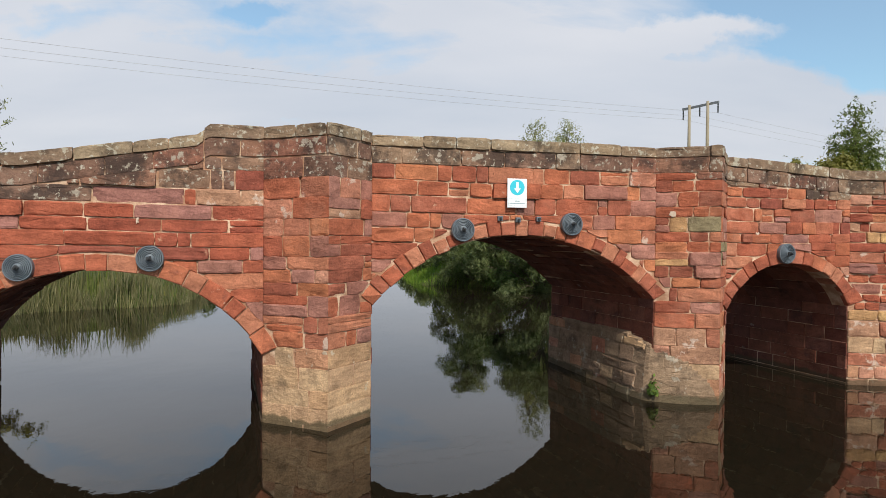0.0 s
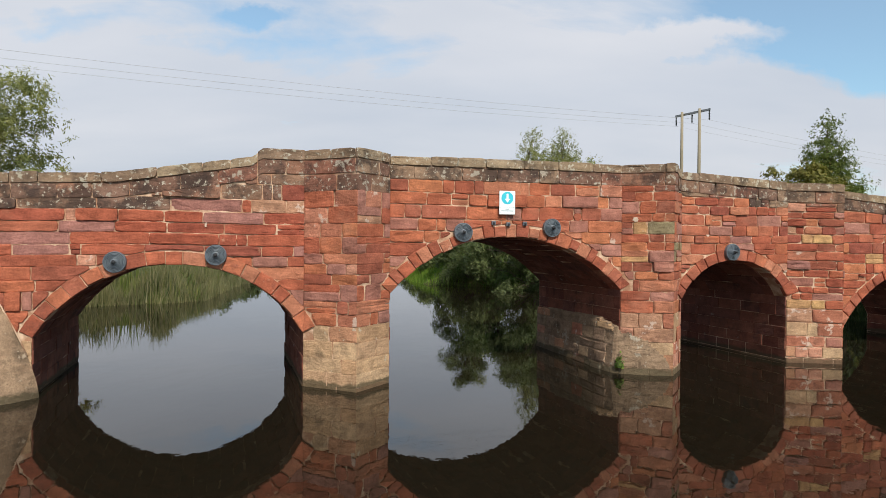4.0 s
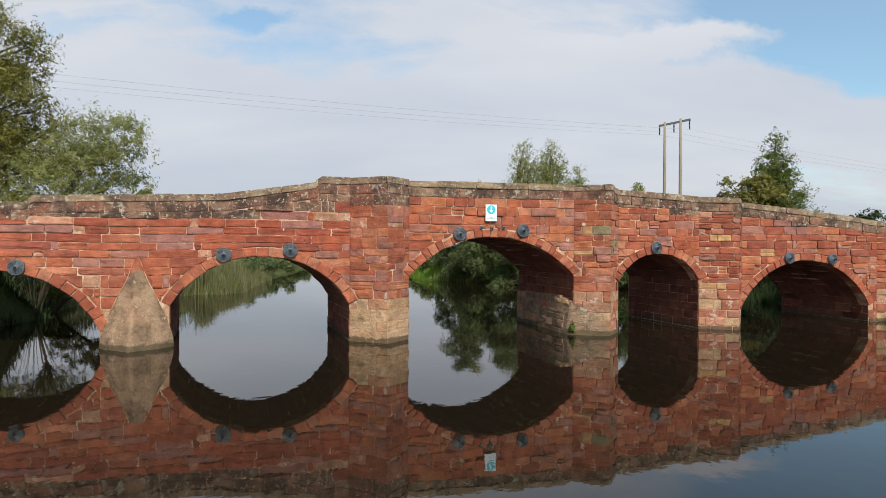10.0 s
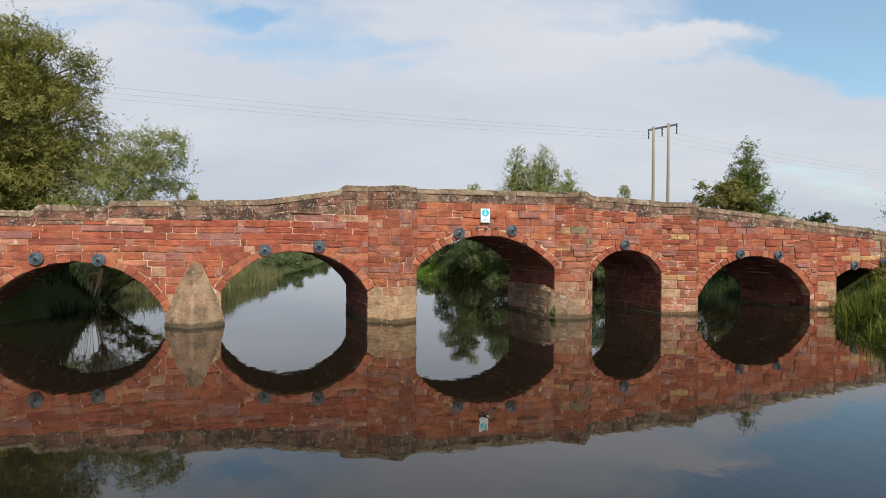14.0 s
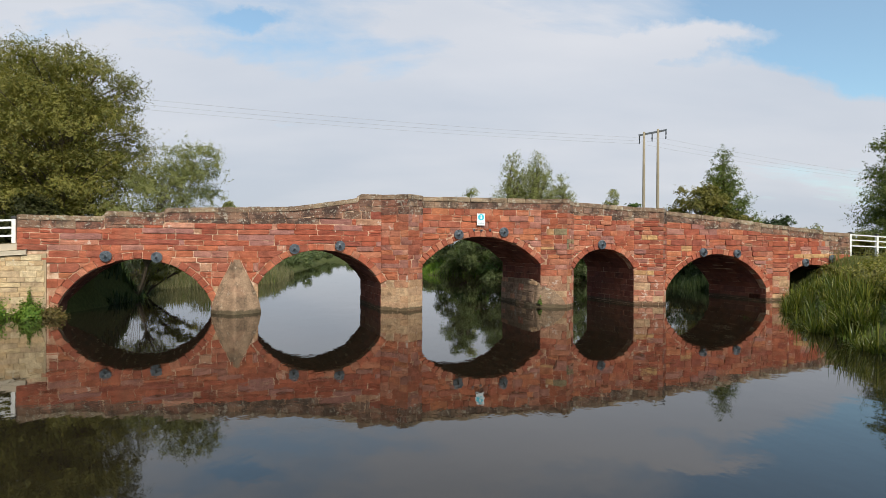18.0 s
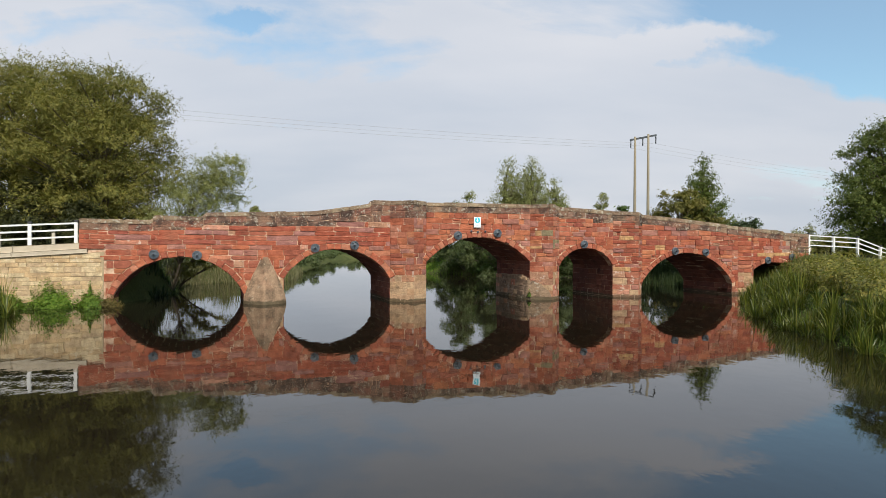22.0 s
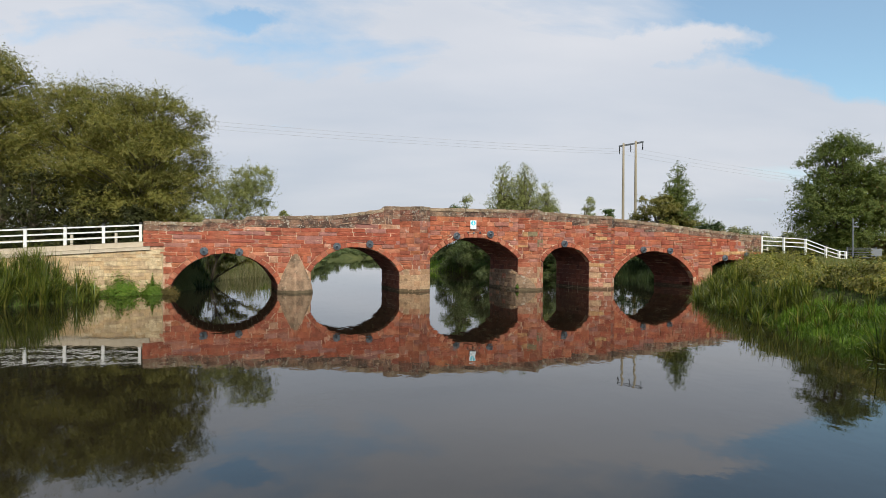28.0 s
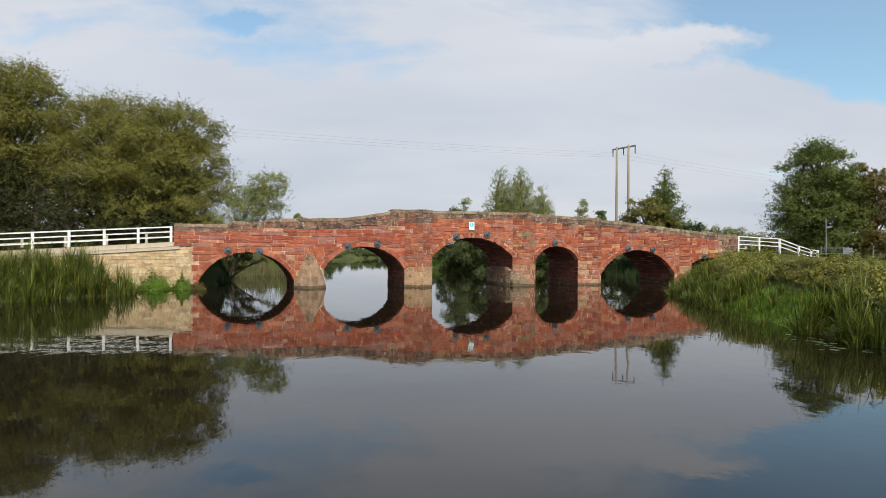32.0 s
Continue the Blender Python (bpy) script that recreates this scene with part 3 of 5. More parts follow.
def nose(x):
    for a, b, c, r in NOSES:
        if a < x < c:
            return r * ((x - a) / (b - a) if x < b else (c - x) / (c - b))
    return 0.0


AXIS = Vector((0.365, -0.93, 0)).normalized()


def on_face(x, z, out=0.0, pointed=True):
    """A point of the wall at x: out from its face, or inward along the line of the barrels."""
    o = out + (nose(x) if pointed else 0.0)
    n = line_normal(x) if o >= 0 or not -15.1 < x < 20.4 else AXIS
    return Vector((x + n.x * o, line_y(x) + n.y * o, z))


# arches, each a segment of a circle: left jamb, right jamb, springing, crown
ARCHES = [(-13.85, -8.96, 0.42, 2.03), (-7.36, -2.80, 1.06, 2.39), (-1.17, 3.80, 1.82, 2.97),
          (5.28, 8.16, 1.60, 2.49), (9.75, 15.25, 0.60, 2.26), (16.62, 19.30, 1.36, 1.76)]
RING = 0.25


def arch_circle(k):
    """Middle, radius, height of the centre and half angle of an arch."""
    a, b, s, c = ARCHES[k]
    half, rise = (b - a) / 2, c - s
    r = (half * half + rise * rise) / (2 * rise)
    turn = math.asin(min(1.0, half / r))
    return (a + b) / 2, r, c - r, turn if rise < r else math.pi - turn


def arch_point(k, angle, grow=0.0):
    """A point of the arch's line, grown outward: x and z at an angle from the crown."""
    mid, r, low, turn = arch_circle(k)
    return mid + (r + grow) * math.sin(angle), low + (r + grow) * math.cos(angle)


def arch_at(k, x, grow=0.0):
    mid, r, low, turn = arch_circle(k)
    d = abs(x - mid)
    if d >= (r + grow) * math.sin(turn):
        return None
    return low + math.sqrt((r + grow) ** 2 - d * d)


TOP_X = [-15.1, -12.46, -12.44, -10.56, -10.54, -8.0, -6.05, -4.8, -3.66, -3.64, -1.83, -1.19, -1.17, 1.36, 4.9, 4.92, 8.1, 9.5, 9.52, 11.7, 13.3, 14.9, 14.92, 17.3, 18.6, 18.62, 20.4]
TOP_Z = [3.60, 3.56, 3.76, 3.74, 3.93, 4.00, 4.07, 4.28, 4.47, 4.60, 4.60, 4.61, 4.58, 4.58, 4.59, 4.53, 4.36, 4.31, 4.25, 4.08, 3.94, 3.80, 3.76, 3.57, 3.48, 3.42, 3.34]


def top(x):
    return float(np.interp(x, TOP_X, TOP_Z))


def road_level(x):
    return float(np.interp(x, [-60, -30, -15, -4, 0, 4, 12, 20, 32, 60, 120], [1.7, 2.2, 2.5, 3.15, 3.3, 3.3, 2.95, 2.4, 1.75, 1.5, 1.4]))


# ---------------------------------------------------------------- ground and river
BANK_L_Y = [-400, -60, -30, -16, -8, -3, 0, 2.5, 4.2, 5.2, 6.2, 8, 11, 14, 17, 20, 23, 25, 26.5, 36, 70, 107, 116, 118, 900]
BANK_L_X = [-60, -34, -26, -22, -20.0, -18.0, -16.6, -15.4, -16.5, -17.2, -14.4, -14.3, -14.6, -14.8, -16.3, -17.0, -16.5, -14.5, -12.6, -14.6, -19, -24, -20, -16, -16]
BANK_R_Y = [-400, -60, -30, -18, -12, -9, -5, 1, 5.5, 10.5, 14.8, 18, 20, 26, 34, 38.5, 41, 50, 70, 107, 116, 118, 900]
BANK_R_X = [40, 18, 12.5, 10.2, 9.9, 10.0, 10.2, 10.8, 11.8, 13.9, 16.0, 16.9, 16.4, 14.5, 11, 3.0, -2.6, -4.4, -7.5, -12, -15, -16, -16]


def bank_l(y):
    return float(np.interp(y, BANK_L_Y, BANK_L_X))


def bank_r(y):
    return float(np.interp(y, BANK_R_Y, BANK_R_X))


def ground_z(x, y):
    inside = min(x - bank_l(y), bank_r(y) - x)
    if inside > 0:
        return -0.12 - min(1.4, inside * 0.55)
    d = -inside
    z = -0.12 + 1.25 * min(1.0, d / 2.6) ** 0.8 + 0.25 * min(1.0, d / 25)
    z += 0.12 * noise.noise(Vector((x * 0.3, y * 0.3, 0))) * min(1, d)
    # the road's bank at both ends of the bridge
    if x < -14.4 or x > 17.5:
        n = line_normal(x)
        off = (line_y(x) - y) * abs(n.y)
        front = 1 - min(1.0, max(0.0, (off + 1.25) / 0.6 if x < -14.4 else (off + 0.35) / 3.2))
        back = 1 - min(1.0, max(0.0, (-off - BRIDGE_DEEP - 1.0) / 3.0))
        lift = min(front, back)
        target = road_level(x) - 0.12
        near = min(1.0, max(0.0, (-14.4 - x) / 0.5)) if x < 0 else min(1.0, max(0.0, (x - 17.5) / 2.5))
        z = max(z, z + (target - z) * lift * near)
    return z


def axis(near, far, step):
    inner = np.arange(near[0], near[1] + 1e-6, step)
    out, s, p = [], step, near[1]
    while p < far:
        s *= 1.35
        p += s
        out.append(p)
    lead, s, p = [], step, near[0]
    while p > -far:
        s *= 1.35
        p -= s
        lead.append(p)
    return np.array(lead[::-1] + list(inner) + out)


gx, gy = axis((-36, 40), 2400, 0.55), axis((-32, 60), 2400, 0.55)
verts = [(x, y, ground_z(x, y)) for y in gy for x in gx]
nx = len(gx)
faces = [(j * nx + i, j * nx + i + 1, (j + 1) * nx + i + 1, (j + 1) * nx + i) for j in range(len(gy) - 1) for i in range(nx - 1)]
ground = tagged(new("ground", mesh_of("ground", verts, faces, GROUND, True)), "grassy river banks and flat meadow out to the horizon", "ground", kind="structure")
wx, wy = np.linspace(-62, 42, 27), np.linspace(-200, 122, 81)
verts = [(x, y, 0.0) for y in wy for x in wx]
faces = [(j * 27 + i, j * 27 + i + 1, (j + 1) * 27 + i + 1, (j + 1) * 27 + i) for j in range(80) for i in range(26)]
tagged(new("water", mesh_of("water", verts, faces, WATER, True)), "calm dark brown river water mirroring the bridge and sky", "river", kind="structure")

# ---------------------------------------------------------------- the bridge: core, barrels, deck
bridge = tagged(new("stone_bridge"), "old red sandstone road bridge of six arches with lichened parapets", "bridge")
bridge.location = (0, 0, 0)


def columns():
    """Stations along the wall with the underside there, in runs between the jambs."""
    runs = []
    edge = WALL_END_L
    for k, (a, b, s, c) in enumerate(ARCHES):
        runs.append(("pier", np.linspace(edge, a, max(3, int((a - edge) / 0.2) + 2)), k))
        mid, half = (a + b) / 2, (b - a) / 2
        w = np.linspace(math.pi, 0, 41)
        runs.append(("arch", mid + half * np.cos(w), k))
        edge = b
    runs.append(("pier", np.linspace(edge, WALL_END_R, 6), -1))
    return runs


def core_parts(recess):
    for kind, xs, k in columns():
        verts, faces = [], []
        if kind == "pier":
            for a, b, c, r in NOSES:
                xs = np.array(sorted(set(list(xs) + [q for q in (a, b, c) if xs[0] < q < xs[-1]])))
        base = len(verts)
        for x in xs:
            if kind == "pier":
                low = -1.2
            else:
                low = arch_at(k, x)
                low = ARCHES[k][2] if low is None else low
            hi = top(x) - 0.03
            n = line_normal(x)
            f = on_face(x, 0, -recess)
            q = on_face(x, 0, -BRIDGE_DEEP, False)
            road = road_level(x)
            fi, qi = on_face(x, 0, -0.42), on_face(x, 0, -BRIDGE_DEEP + 0.4, False)
            ring = [(f.x, f.y, low), (f.x, f.y, hi), (fi.x, fi.y, hi), (fi.x, fi.y, road), (qi.x, qi.y, road), (qi.x, qi.y, hi), (q.x, q.y, hi), (q.x, q.y, low)]
            verts.extend(ring)
        for i in range(len(xs) - 1):
            p, q = base + i * 8, base + (i + 1) * 8
            for s in range(8):
                t = (s + 1) % 8
                faces.append((p + s, q + s, q + t, p + t))
        faces.append(tuple(range(base, base + 8)))
        faces.append(tuple(range(base + (len(xs) - 1) * 8, base + len(xs) * 8))[::-1])
        part("core", mesh_of("core", verts, faces, MORTAR), bridge, "orange lime mortar and rubble core")


core_parts(0.016)


def block(corners_front, corners_back, worn=0.0, pick=random.Random(9), edge=1.0):
    """A loose block from two matching outlines: rounded edges, and a face that swells a little like weathered stone."""
    n = len(corners_front)
    fr0 = [Vector(c) for c in corners_front]
    bk = [Vector(b) for b in corners_back]
    mid = sum(fr0, Vector()) / n
    out = sum(((c - b).normalized() for c, b in zip(fr0, bk)), Vector()).normalized()
    wide = max(0.03, max((mid - p).xy.length for p in fr0))
    tall = max(0.02, max(abs(mid.z - p.z) for p in fr0))

    def inset(p, d):
        q = mid - p
        fh, fv = min(0.5, d / wide), min(0.5, d / tall)
        return p + Vector((q.x * fh, q.y * fh, q.z * fv))

    cut = pick.uniform(0.004, 0.010) * edge
    fr = [inset(p, cut * pick.uniform(0.7, 1.4)) for p in fr0]
    shoulder = [p + (b - p).normalized() * cut * pick.uniform(1.0, 1.8) for p, b in zip(fr0, bk)]
    verts, faces = [], []
    if worn:
        deep = pick.uniform(0.022, 0.045)
        swell = worn * pick.uniform(-0.1, 0.8)
        verts = [inset(p, deep * pick.uniform(0.8, 1.3)) + out * (swell + pick.uniform(-0.35, 0.35) * worn) for p in fr0]
        faces += [(s, n + s, n + (s + 1) % n, (s + 1) % n) for s in range(n)]
    o = len(verts)
    verts = verts + fr + shoulder + bk
    faces.append(tuple(range(n)))
    for ring in (0, 1):
        for s in range(n):
            t = (s + 1) % n
            faces.append((o + ring * n + s, o + (ring + 1) * n + s, o + (ring + 1) * n + t, o + ring * n + t))
    return verts, faces


def barrel(k):
    """The inside of an arch: courses of stones along it, breaking joint, joined."""
    a, b, s, c = ARCHES[k]
    mid, half = (a + b) / 2, (b - a) / 2
    pts = [(a, z) for z in np.arange(-0.5, s - 0.02, 0.27)]
    turn = arch_circle(k)[3]
    steps = max(9, int(2 * turn * arch_circle(k)[1] / 0.26))
    pts += [arch_point(k, w) for w in np.linspace(-turn, turn, steps)]
    pts += [(b, z) for z in np.arange(-0.5, s - 0.02, 0.27)[::-1]]
    rnd = random.Random(40 + k)
    verts, faces = [], []
    for (x0, z0), (x1, z1) in zip(pts, pts[1:]):
        cx, cz = (x0 + x1) / 2, (z0 + z1) / 2
        inward = Vector((mid - cx, 0, (0.6 - cz) if s < cz else 0)).normalized()
        d = 0.36 if cz > s else 0.015
        first = True
        while d < BRIDGE_DEEP - 0.05:
            e = min(BRIDGE_DEEP - 0.02, d + (rnd.uniform(0.2, 0.6) if first else rnd.uniform(0.4, 0.95)))
            first = False
            j = rnd.uniform(0.0, 0.028)
            g = 0.002
            t0, t1 = 0.008, 0.992
            fr, bk = [], []
            for u, dd in ((t0, d + g), (t1, d + g), (t1, e - g), (t0, e - g)):
                x, z = x0 + (x1 - x0) * u, z0 + (z1 - z0) * u
                p = on_face(x, z, -dd, False)
                nrm = line_normal(x)
                along = Vector((-nrm.y, nrm.x, 0))
                way = along * inward.x + Vector((0, 0, inward.z))
                fr.append(p + way * j)
                bk.append(p - way * 0.03)
            bv, bf = block(fr, bk)
            o = len(verts)
            verts += bv
            faces += [tuple(q + o for q in f) for f in bf]
            d = e
    return mesh_of("barrel", verts, faces, RED_INNER_SHADE)


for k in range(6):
    tagged(part("barrel", barrel(k), bridge, "grimy coursed stone underside of an arch, coloured darker for its shade"), kind="stuff")

verts, faces = [], []
xs = np.concatenate([np.arange(-60, -15, 3.0), np.linspace(-15.0, 20.3, 60), np.arange(22, 130, 4.0)])
for x in xs:
    for off in (-0.43, -BRIDGE_DEEP + 0.41):
        p = on_face(x, road_level(x) + 0.02, off, False)
        verts.append(tuple(p))
faces = [(2 * i, 2 * i + 2, 2 * i + 3, 2 * i + 1) for i in range(len(xs) - 1)]
tagged(new("road", mesh_of("road", verts, faces, ASPHALT)), "narrow grey asphalt road over the bridge", "road", kind="structure")

# ---------------------------------------------------------------- the bridge: stones
rnd = random.Random(11)
BREAKS = sorted({q for a, b, c, r in NOSES for q in (a, b, c)} | {WALL_END_L, WALL_END_R})
RED_TOP_X = [-15, -8.8, -5.9, -4.3, -3.2, -1.25, -1.2, 4.3, 7.5, 9.7, 14, 20]
RED_TOP_Z = [3.12, 3.38, 3.46, 3.52, 3.80, 3.95, 4.22, 4.08, 3.80, 3.72, 3.45, 3.05]


def holder(name, label):
    """The face of one bay, as a part that carries its stones."""
    ob = part(name, None, bridge, label)
    return ob


def under(x, row_top=9.0, grow=RING + 0.01):
    """The lowest the wall face reaches at x, over the arch rings; below the springing the jambs go down."""
    for k in range(6):
        a, b, s, c = ARCHES[k]
        beside = max(a - x, x - b)
        if beside >= 0 and row_top <= s + beside / math.tan(arch_circle(k)[3]) + 0.06:
            continue
        z = arch_at(k, x, grow)
        if z is not None and ARCHES[k][0] - grow < x < ARCHES[k][1] + grow:
            a, b, s, c = ARCHES[k]
            return z
    return -0.6


def inside_jamb(x):
    for a, b, s, c in ARCHES:
        if a < x < b:
            return True
    return False


def at_break(x):
    return min(abs(x - q) for q in BREAKS) < 0.003


def stone_piece(name, x0, x1, low, high, material, parent, jut, deep=0.06, rough=0.008, pointed=True, label=""):
    """A stone on the wall's face between x0 and x1, with outlines low(x) and high(x); its edges are chipped and its corners worn."""
    n = max(3, min(10, int((x1 - x0) / 0.10) + 2))
    xs = np.linspace(x0, x1, n)
    tall = min(high(x0) - low(x0), high(x1) - low(x1))
    rows = 1 if tall > 0.12 else 0
    edge = [(x, low(x)) for x in xs]
    edge += [(x1, low(x1) + (high(x1) - low(x1)) * (k + 1) / (rows + 1)) for k in range(rows)]
    edge += [(x, high(x)) for x in xs[::-1]]
    edge += [(x0, high(x0) + (low(x0) - high(x0)) * (k + 1) / (rows + 1)) for k in range(rows)]
    corners = {0: (1, 1), n - 1: (-1, 1), n + rows: (-1, -1), 2 * n + rows - 1: (1, -1)}
    fr, bk = [], []
    tilt = rnd.uniform(-0.008, 0.008)
    for k, (x, z) in enumerate(edge):
        a, b = corners.get(k, (0, 0))
        c = rnd.uniform(0.002, 0.016) if a else 0.0
        if at_break(x):
            a = 0
        dx, dz = (0.0 if at_break(x) else rnd.uniform(-rough, rough) * 0.8) + a * c, rnd.uniform(-rough, rough) + b * c
        fr.append(on_face(min(max(x + dx, x0 - 0.004), x1 + 0.004), z + dz, (0.012 if at_break(x) else jut + rnd.uniform(-rough, rough) * 0.8) + tilt * (0 if at_break(x) else 1) * (1 if z > (low(x) + high(x)) / 2 else -1), pointed))
        bk.append(on_face(x + dx, z + dz, -deep, pointed))
    pick = random.Random(int(x0 * 1000) * 7919 + int(x1 * 1000))
    v, f = block(fr, bk, *((0.004, pick, 0.4) if material in (TAN, PARAPET, COPING) else (0.012, pick, 0.8)))
    return part(name, mesh_of(name, v, f, material), parent, label)


YELLOW_AT = [(4.12, 1.31), (8.75, 2.94), (10.26, 2.93), (10.61, 2.48), (12.26, 2.48), (8.58, 1.34)]
GREEN_AT = [(4.45, 3.21), (4.78, 2.46), (4.97, 2.74)]


def tone(x, z):
    """Which stone lies there: red, with odd yellow and green-grey ones towards the right, weathered above."""
    if z > float(np.interp(x, RED_TOP_X, RED_TOP_Z)):
        return PARAPET
    r = rnd.random()
    if any(abs(x - u) < 0.24 and abs(z - w) < 0.12 for u, w in YELLOW_AT):
        return YELLOW
    if any(abs(x - u) < 0.22 and abs(z - w) < 0.12 for u, w in GREEN_AT):
        return GREEN
    if 16.9 < x < 19.9 and 1.98 < z < 2.25:
        return YELLOW
    if x > 18.7 and z > 2.3:
        return BUFF_GREY if r < 0.75 else PARAPET
    pier = any(a - 0.1 < x < c + 0.1 for a, b, c, q in NOSES)
    if z < 1.15 and -9.0 < x < -1.1:
        return TAN
    if z < 1.3 and pier:
        return TAN if r < 0.3 else FADED if r < 0.88 else RED
    if z < 0.45:
        return FADED
    if r < 0.012 and x > 3:
        return YELLOW
    if x < -2.85 and 2.45 < z:
        return RED_DEEP if r < 0.86 else FADED
    if x > 5.3 and r < 0.45:
        return RED_DEEP
    return RED if r < 0.93 else FADED


BAYS = [(WALL_END_L, -8.16), (-8.16, -1.9), (-1.9, 4.5), (4.5, 9.0), (9.0, 16.0), (16.0, WALL_END_R)]
# stretches with coursing of their own: from, to, course heights, stone lengths
STRETCHES = [(WALL_END_L, -2.80, (0.20, 0.22, 0.25, 0.30, 0.33), (0.55, 1.3)), (-2.80, -1.17, (0.20, 0.24, 0.27, 0.31), (0.26, 0.66)),
             (-1.17, 3.80, (0.19, 0.22, 0.25, 0.28), (0.34, 0.95)), (3.80, 5.28, (0.18, 0.21, 0.25, 0.27), (0.22, 0.56)),
             (5.28, 8.16, (0.18, 0.20, 0.23, 0.26), (0.3, 0.75)), (8.16, 9.79, (0.16, 0.19, 0.22), (0.26, 0.6)),
             (9.79, 15.6, (0.19, 0.22, 0.25, 0.28), (0.34, 0.9)), (15.6, WALL_END_R, (0.19, 0.23, 0.27), (0.34, 0.85))]


def wall_stones():
    bays = [holder("bay_wall", "coursed red sandstone wall over an arch") for b in BAYS]
    for left, right, heights, lengths in STRETCHES:
        z = -0.5
        tips = sorted([q for a, b, c, r in NOSES for q in (a, b, c) if left < q < right - 0.01] + [right])
        jambs = [q for arch in ARCHES for q in arch[:2] if left < q < right]
        sag = rnd.uniform(0, 6)
        while z < 4.5:
            z0, z1 = z, z + (rnd.choice((0.26, 0.30, 0.33)) if z < 1.0 else rnd.choice(heights))
            z = z1
            x = left
            stops = sorted(tips + (jambs if z1 < 1.9 else []))
            while x < right - 0.02:
                long = rnd.uniform(*lengths) if rnd.random() < 0.76 else rnd.uniform(0.16, 0.34)
                if -2.85 < x < -1.2 and z1 < 1.25:
                    long = rnd.uniform(0.4, 0.8)
                e = min(right, x + long)
                for q in stops:
                    if x + 1e-4 < q < e + 0.12:
                        e = q
                        break
                thin = z1 - z0 > 0.19 and z1 > 1.3 and rnd.random() < (0.05 if x < -2.8 else 0.11)
                cut = z0 + (z1 - z0) * rnd.uniform(0.38, 0.62)
                for y0, y1 in (((z0, cut), (cut, z1)) if thin else ((z0, z1),)):
                    lay_stone(bays, x, e, y0, y1, sag)
                x = e


def lay_stone(bays, x, e, z0, z1, sag):
    """One stone of a course, cut to the rings under it and the parapet over it."""
    gap = rnd.choice([0.002, 0.003, 0.005, 0.009])
    if z1 < 1.2 and tone(x + 0.05, z0) is TAN:
        gap = 0.002
    # sub-span where the stone has height, over the rings and under the parapet
    def low(u):
        return max(z0 + gap + 0.014 * math.sin(u * 1.3 + sag), under(u, z1))

    def high(u):
        return min(z1 - gap + 0.014 * math.sin(u * 1.3 + sag + 0.8), top(u) - 0.47)

    side = gap * 0.9
    us = np.linspace(x + (0.0 if at_break(x) else side), e - (0.0 if at_break(e) else side), max(5, int((e - x) / 0.04)))
    ok = [high(u) - low(u) > 0.04 and not (inside_jamb(u) and low(u) < 0) for u in us]
    i = 0
    while i < len(us):
        if not ok[i]:
            i += 1
            continue
        j = i
        while j + 1 < len(us) and ok[j + 1]:
            j += 1
        if us[j] - us[i] > 0.05:
            mid = (us[i] + us[j]) / 2
            mat = tone(mid, (z0 + z1) / 2)
            if mid < -14.15 and z1 < 2.45:
                i = j + 1
                continue
            bay = next(n for n, (a, b) in enumerate(BAYS) if a <= mid <= b)
            jut = rnd.uniform(-0.008, 0.022) if rnd.random() < 0.78 else rnd.uniform(-0.018, 0.055)
            if mat is TAN:
                jut = rnd.uniform(0.0, 0.010)
            stone_piece("stone", us[i], us[j], low, high, mat, bays[bay], jut, rough=0.006 if mat is not TAN else 0.002)
        i = j + 1


def parapet_stones():
    left = None
    for n, (a, b) in enumerate(BAYS):
        par = holder("parapet", "lichen-spotted grey-brown parapet with worn coping")
        for row, (z_hi, z_lo, mat, jut, deep) in enumerate(((0.0, 0.19, COPING, 0.035, 0.46), (0.195, 0.465, PARAPET, 0.012, 0.07))):
            x = a
            while x < b - 0.02:
                e = min(b, x + rnd.uniform(0.42, 1.0))
                for q in sorted(BREAKS + [-12.45, -10.55, -3.65, -1.18, 4.91, 9.51, 14.91, 18.61]):
                    if x + 1e-4 < q < e + 0.15:
                        e = q
                        break
                if b - e < 0.2:
                    e = b
                d = rnd.uniform(-0.014, 0.014)

                def high(u):
                    return top(u) - z_hi - 0.003 + (d if row == 0 else 0)

                def low(u):
                    return top(u) - z_lo + 0.003

                mm = mat
                if row == 1 and -1.1 < x < 4 and rnd.random() < 0.08:
                    mm = RED
                stone_piece("coping_stone" if row == 0 else "stone", x + (0 if at_break(x) else 0.002), e - (0 if at_break(e) else 0.002), low, high, mm, par, jut + rnd.uniform(-0.008, 0.012), deep, rough=0.003 if row == 0 else 0.005)
                x = e


def ring_stones():
    for k, (a, b, s, c) in enumerate(ARCHES):
        ring = holder("arch_ring", "ring of red sandstone voussoirs")
        mid, r, low, turn = arch_circle(k)
        count = int(2 * turn * r / (0.29, 0.31, 0.22, 0.24, 0.28, 0.26)[k])
        cuts = np.linspace(-turn, turn, count + 1)
        cuts[1:-1] += np.array([rnd.uniform(-0.05, 0.05) / r for _ in range(count - 1)])
        for w0, w1 in zip(cuts + 0.007 / r, cuts[1:] - 0.007 / r):
            loose = 1.6 if k == 2 else 1.0
            extra = (RING if k != 2 else 0.23) + rnd.uniform(-0.03, 0.035) * loose
            jut = 0.006 + rnd.uniform(0, 0.018) * loose
            wear = rnd.uniform(-0.012, 0.02) * loose
            fr, bk = [], []
            for w, g in ((w0, -wear), (w1, -wear), (w1, extra), ((w0 + w1) / 2, extra + 0.006), (w0, extra)):
                x, z = arch_point(k, w, g)
                fr.append(on_face(x, z, jut, True))
                bk.append(on_face(x, z, -0.34 if g <= 0 else -0.08, True))
            v, f = block(fr, bk, 0.014, rnd, 1.6)
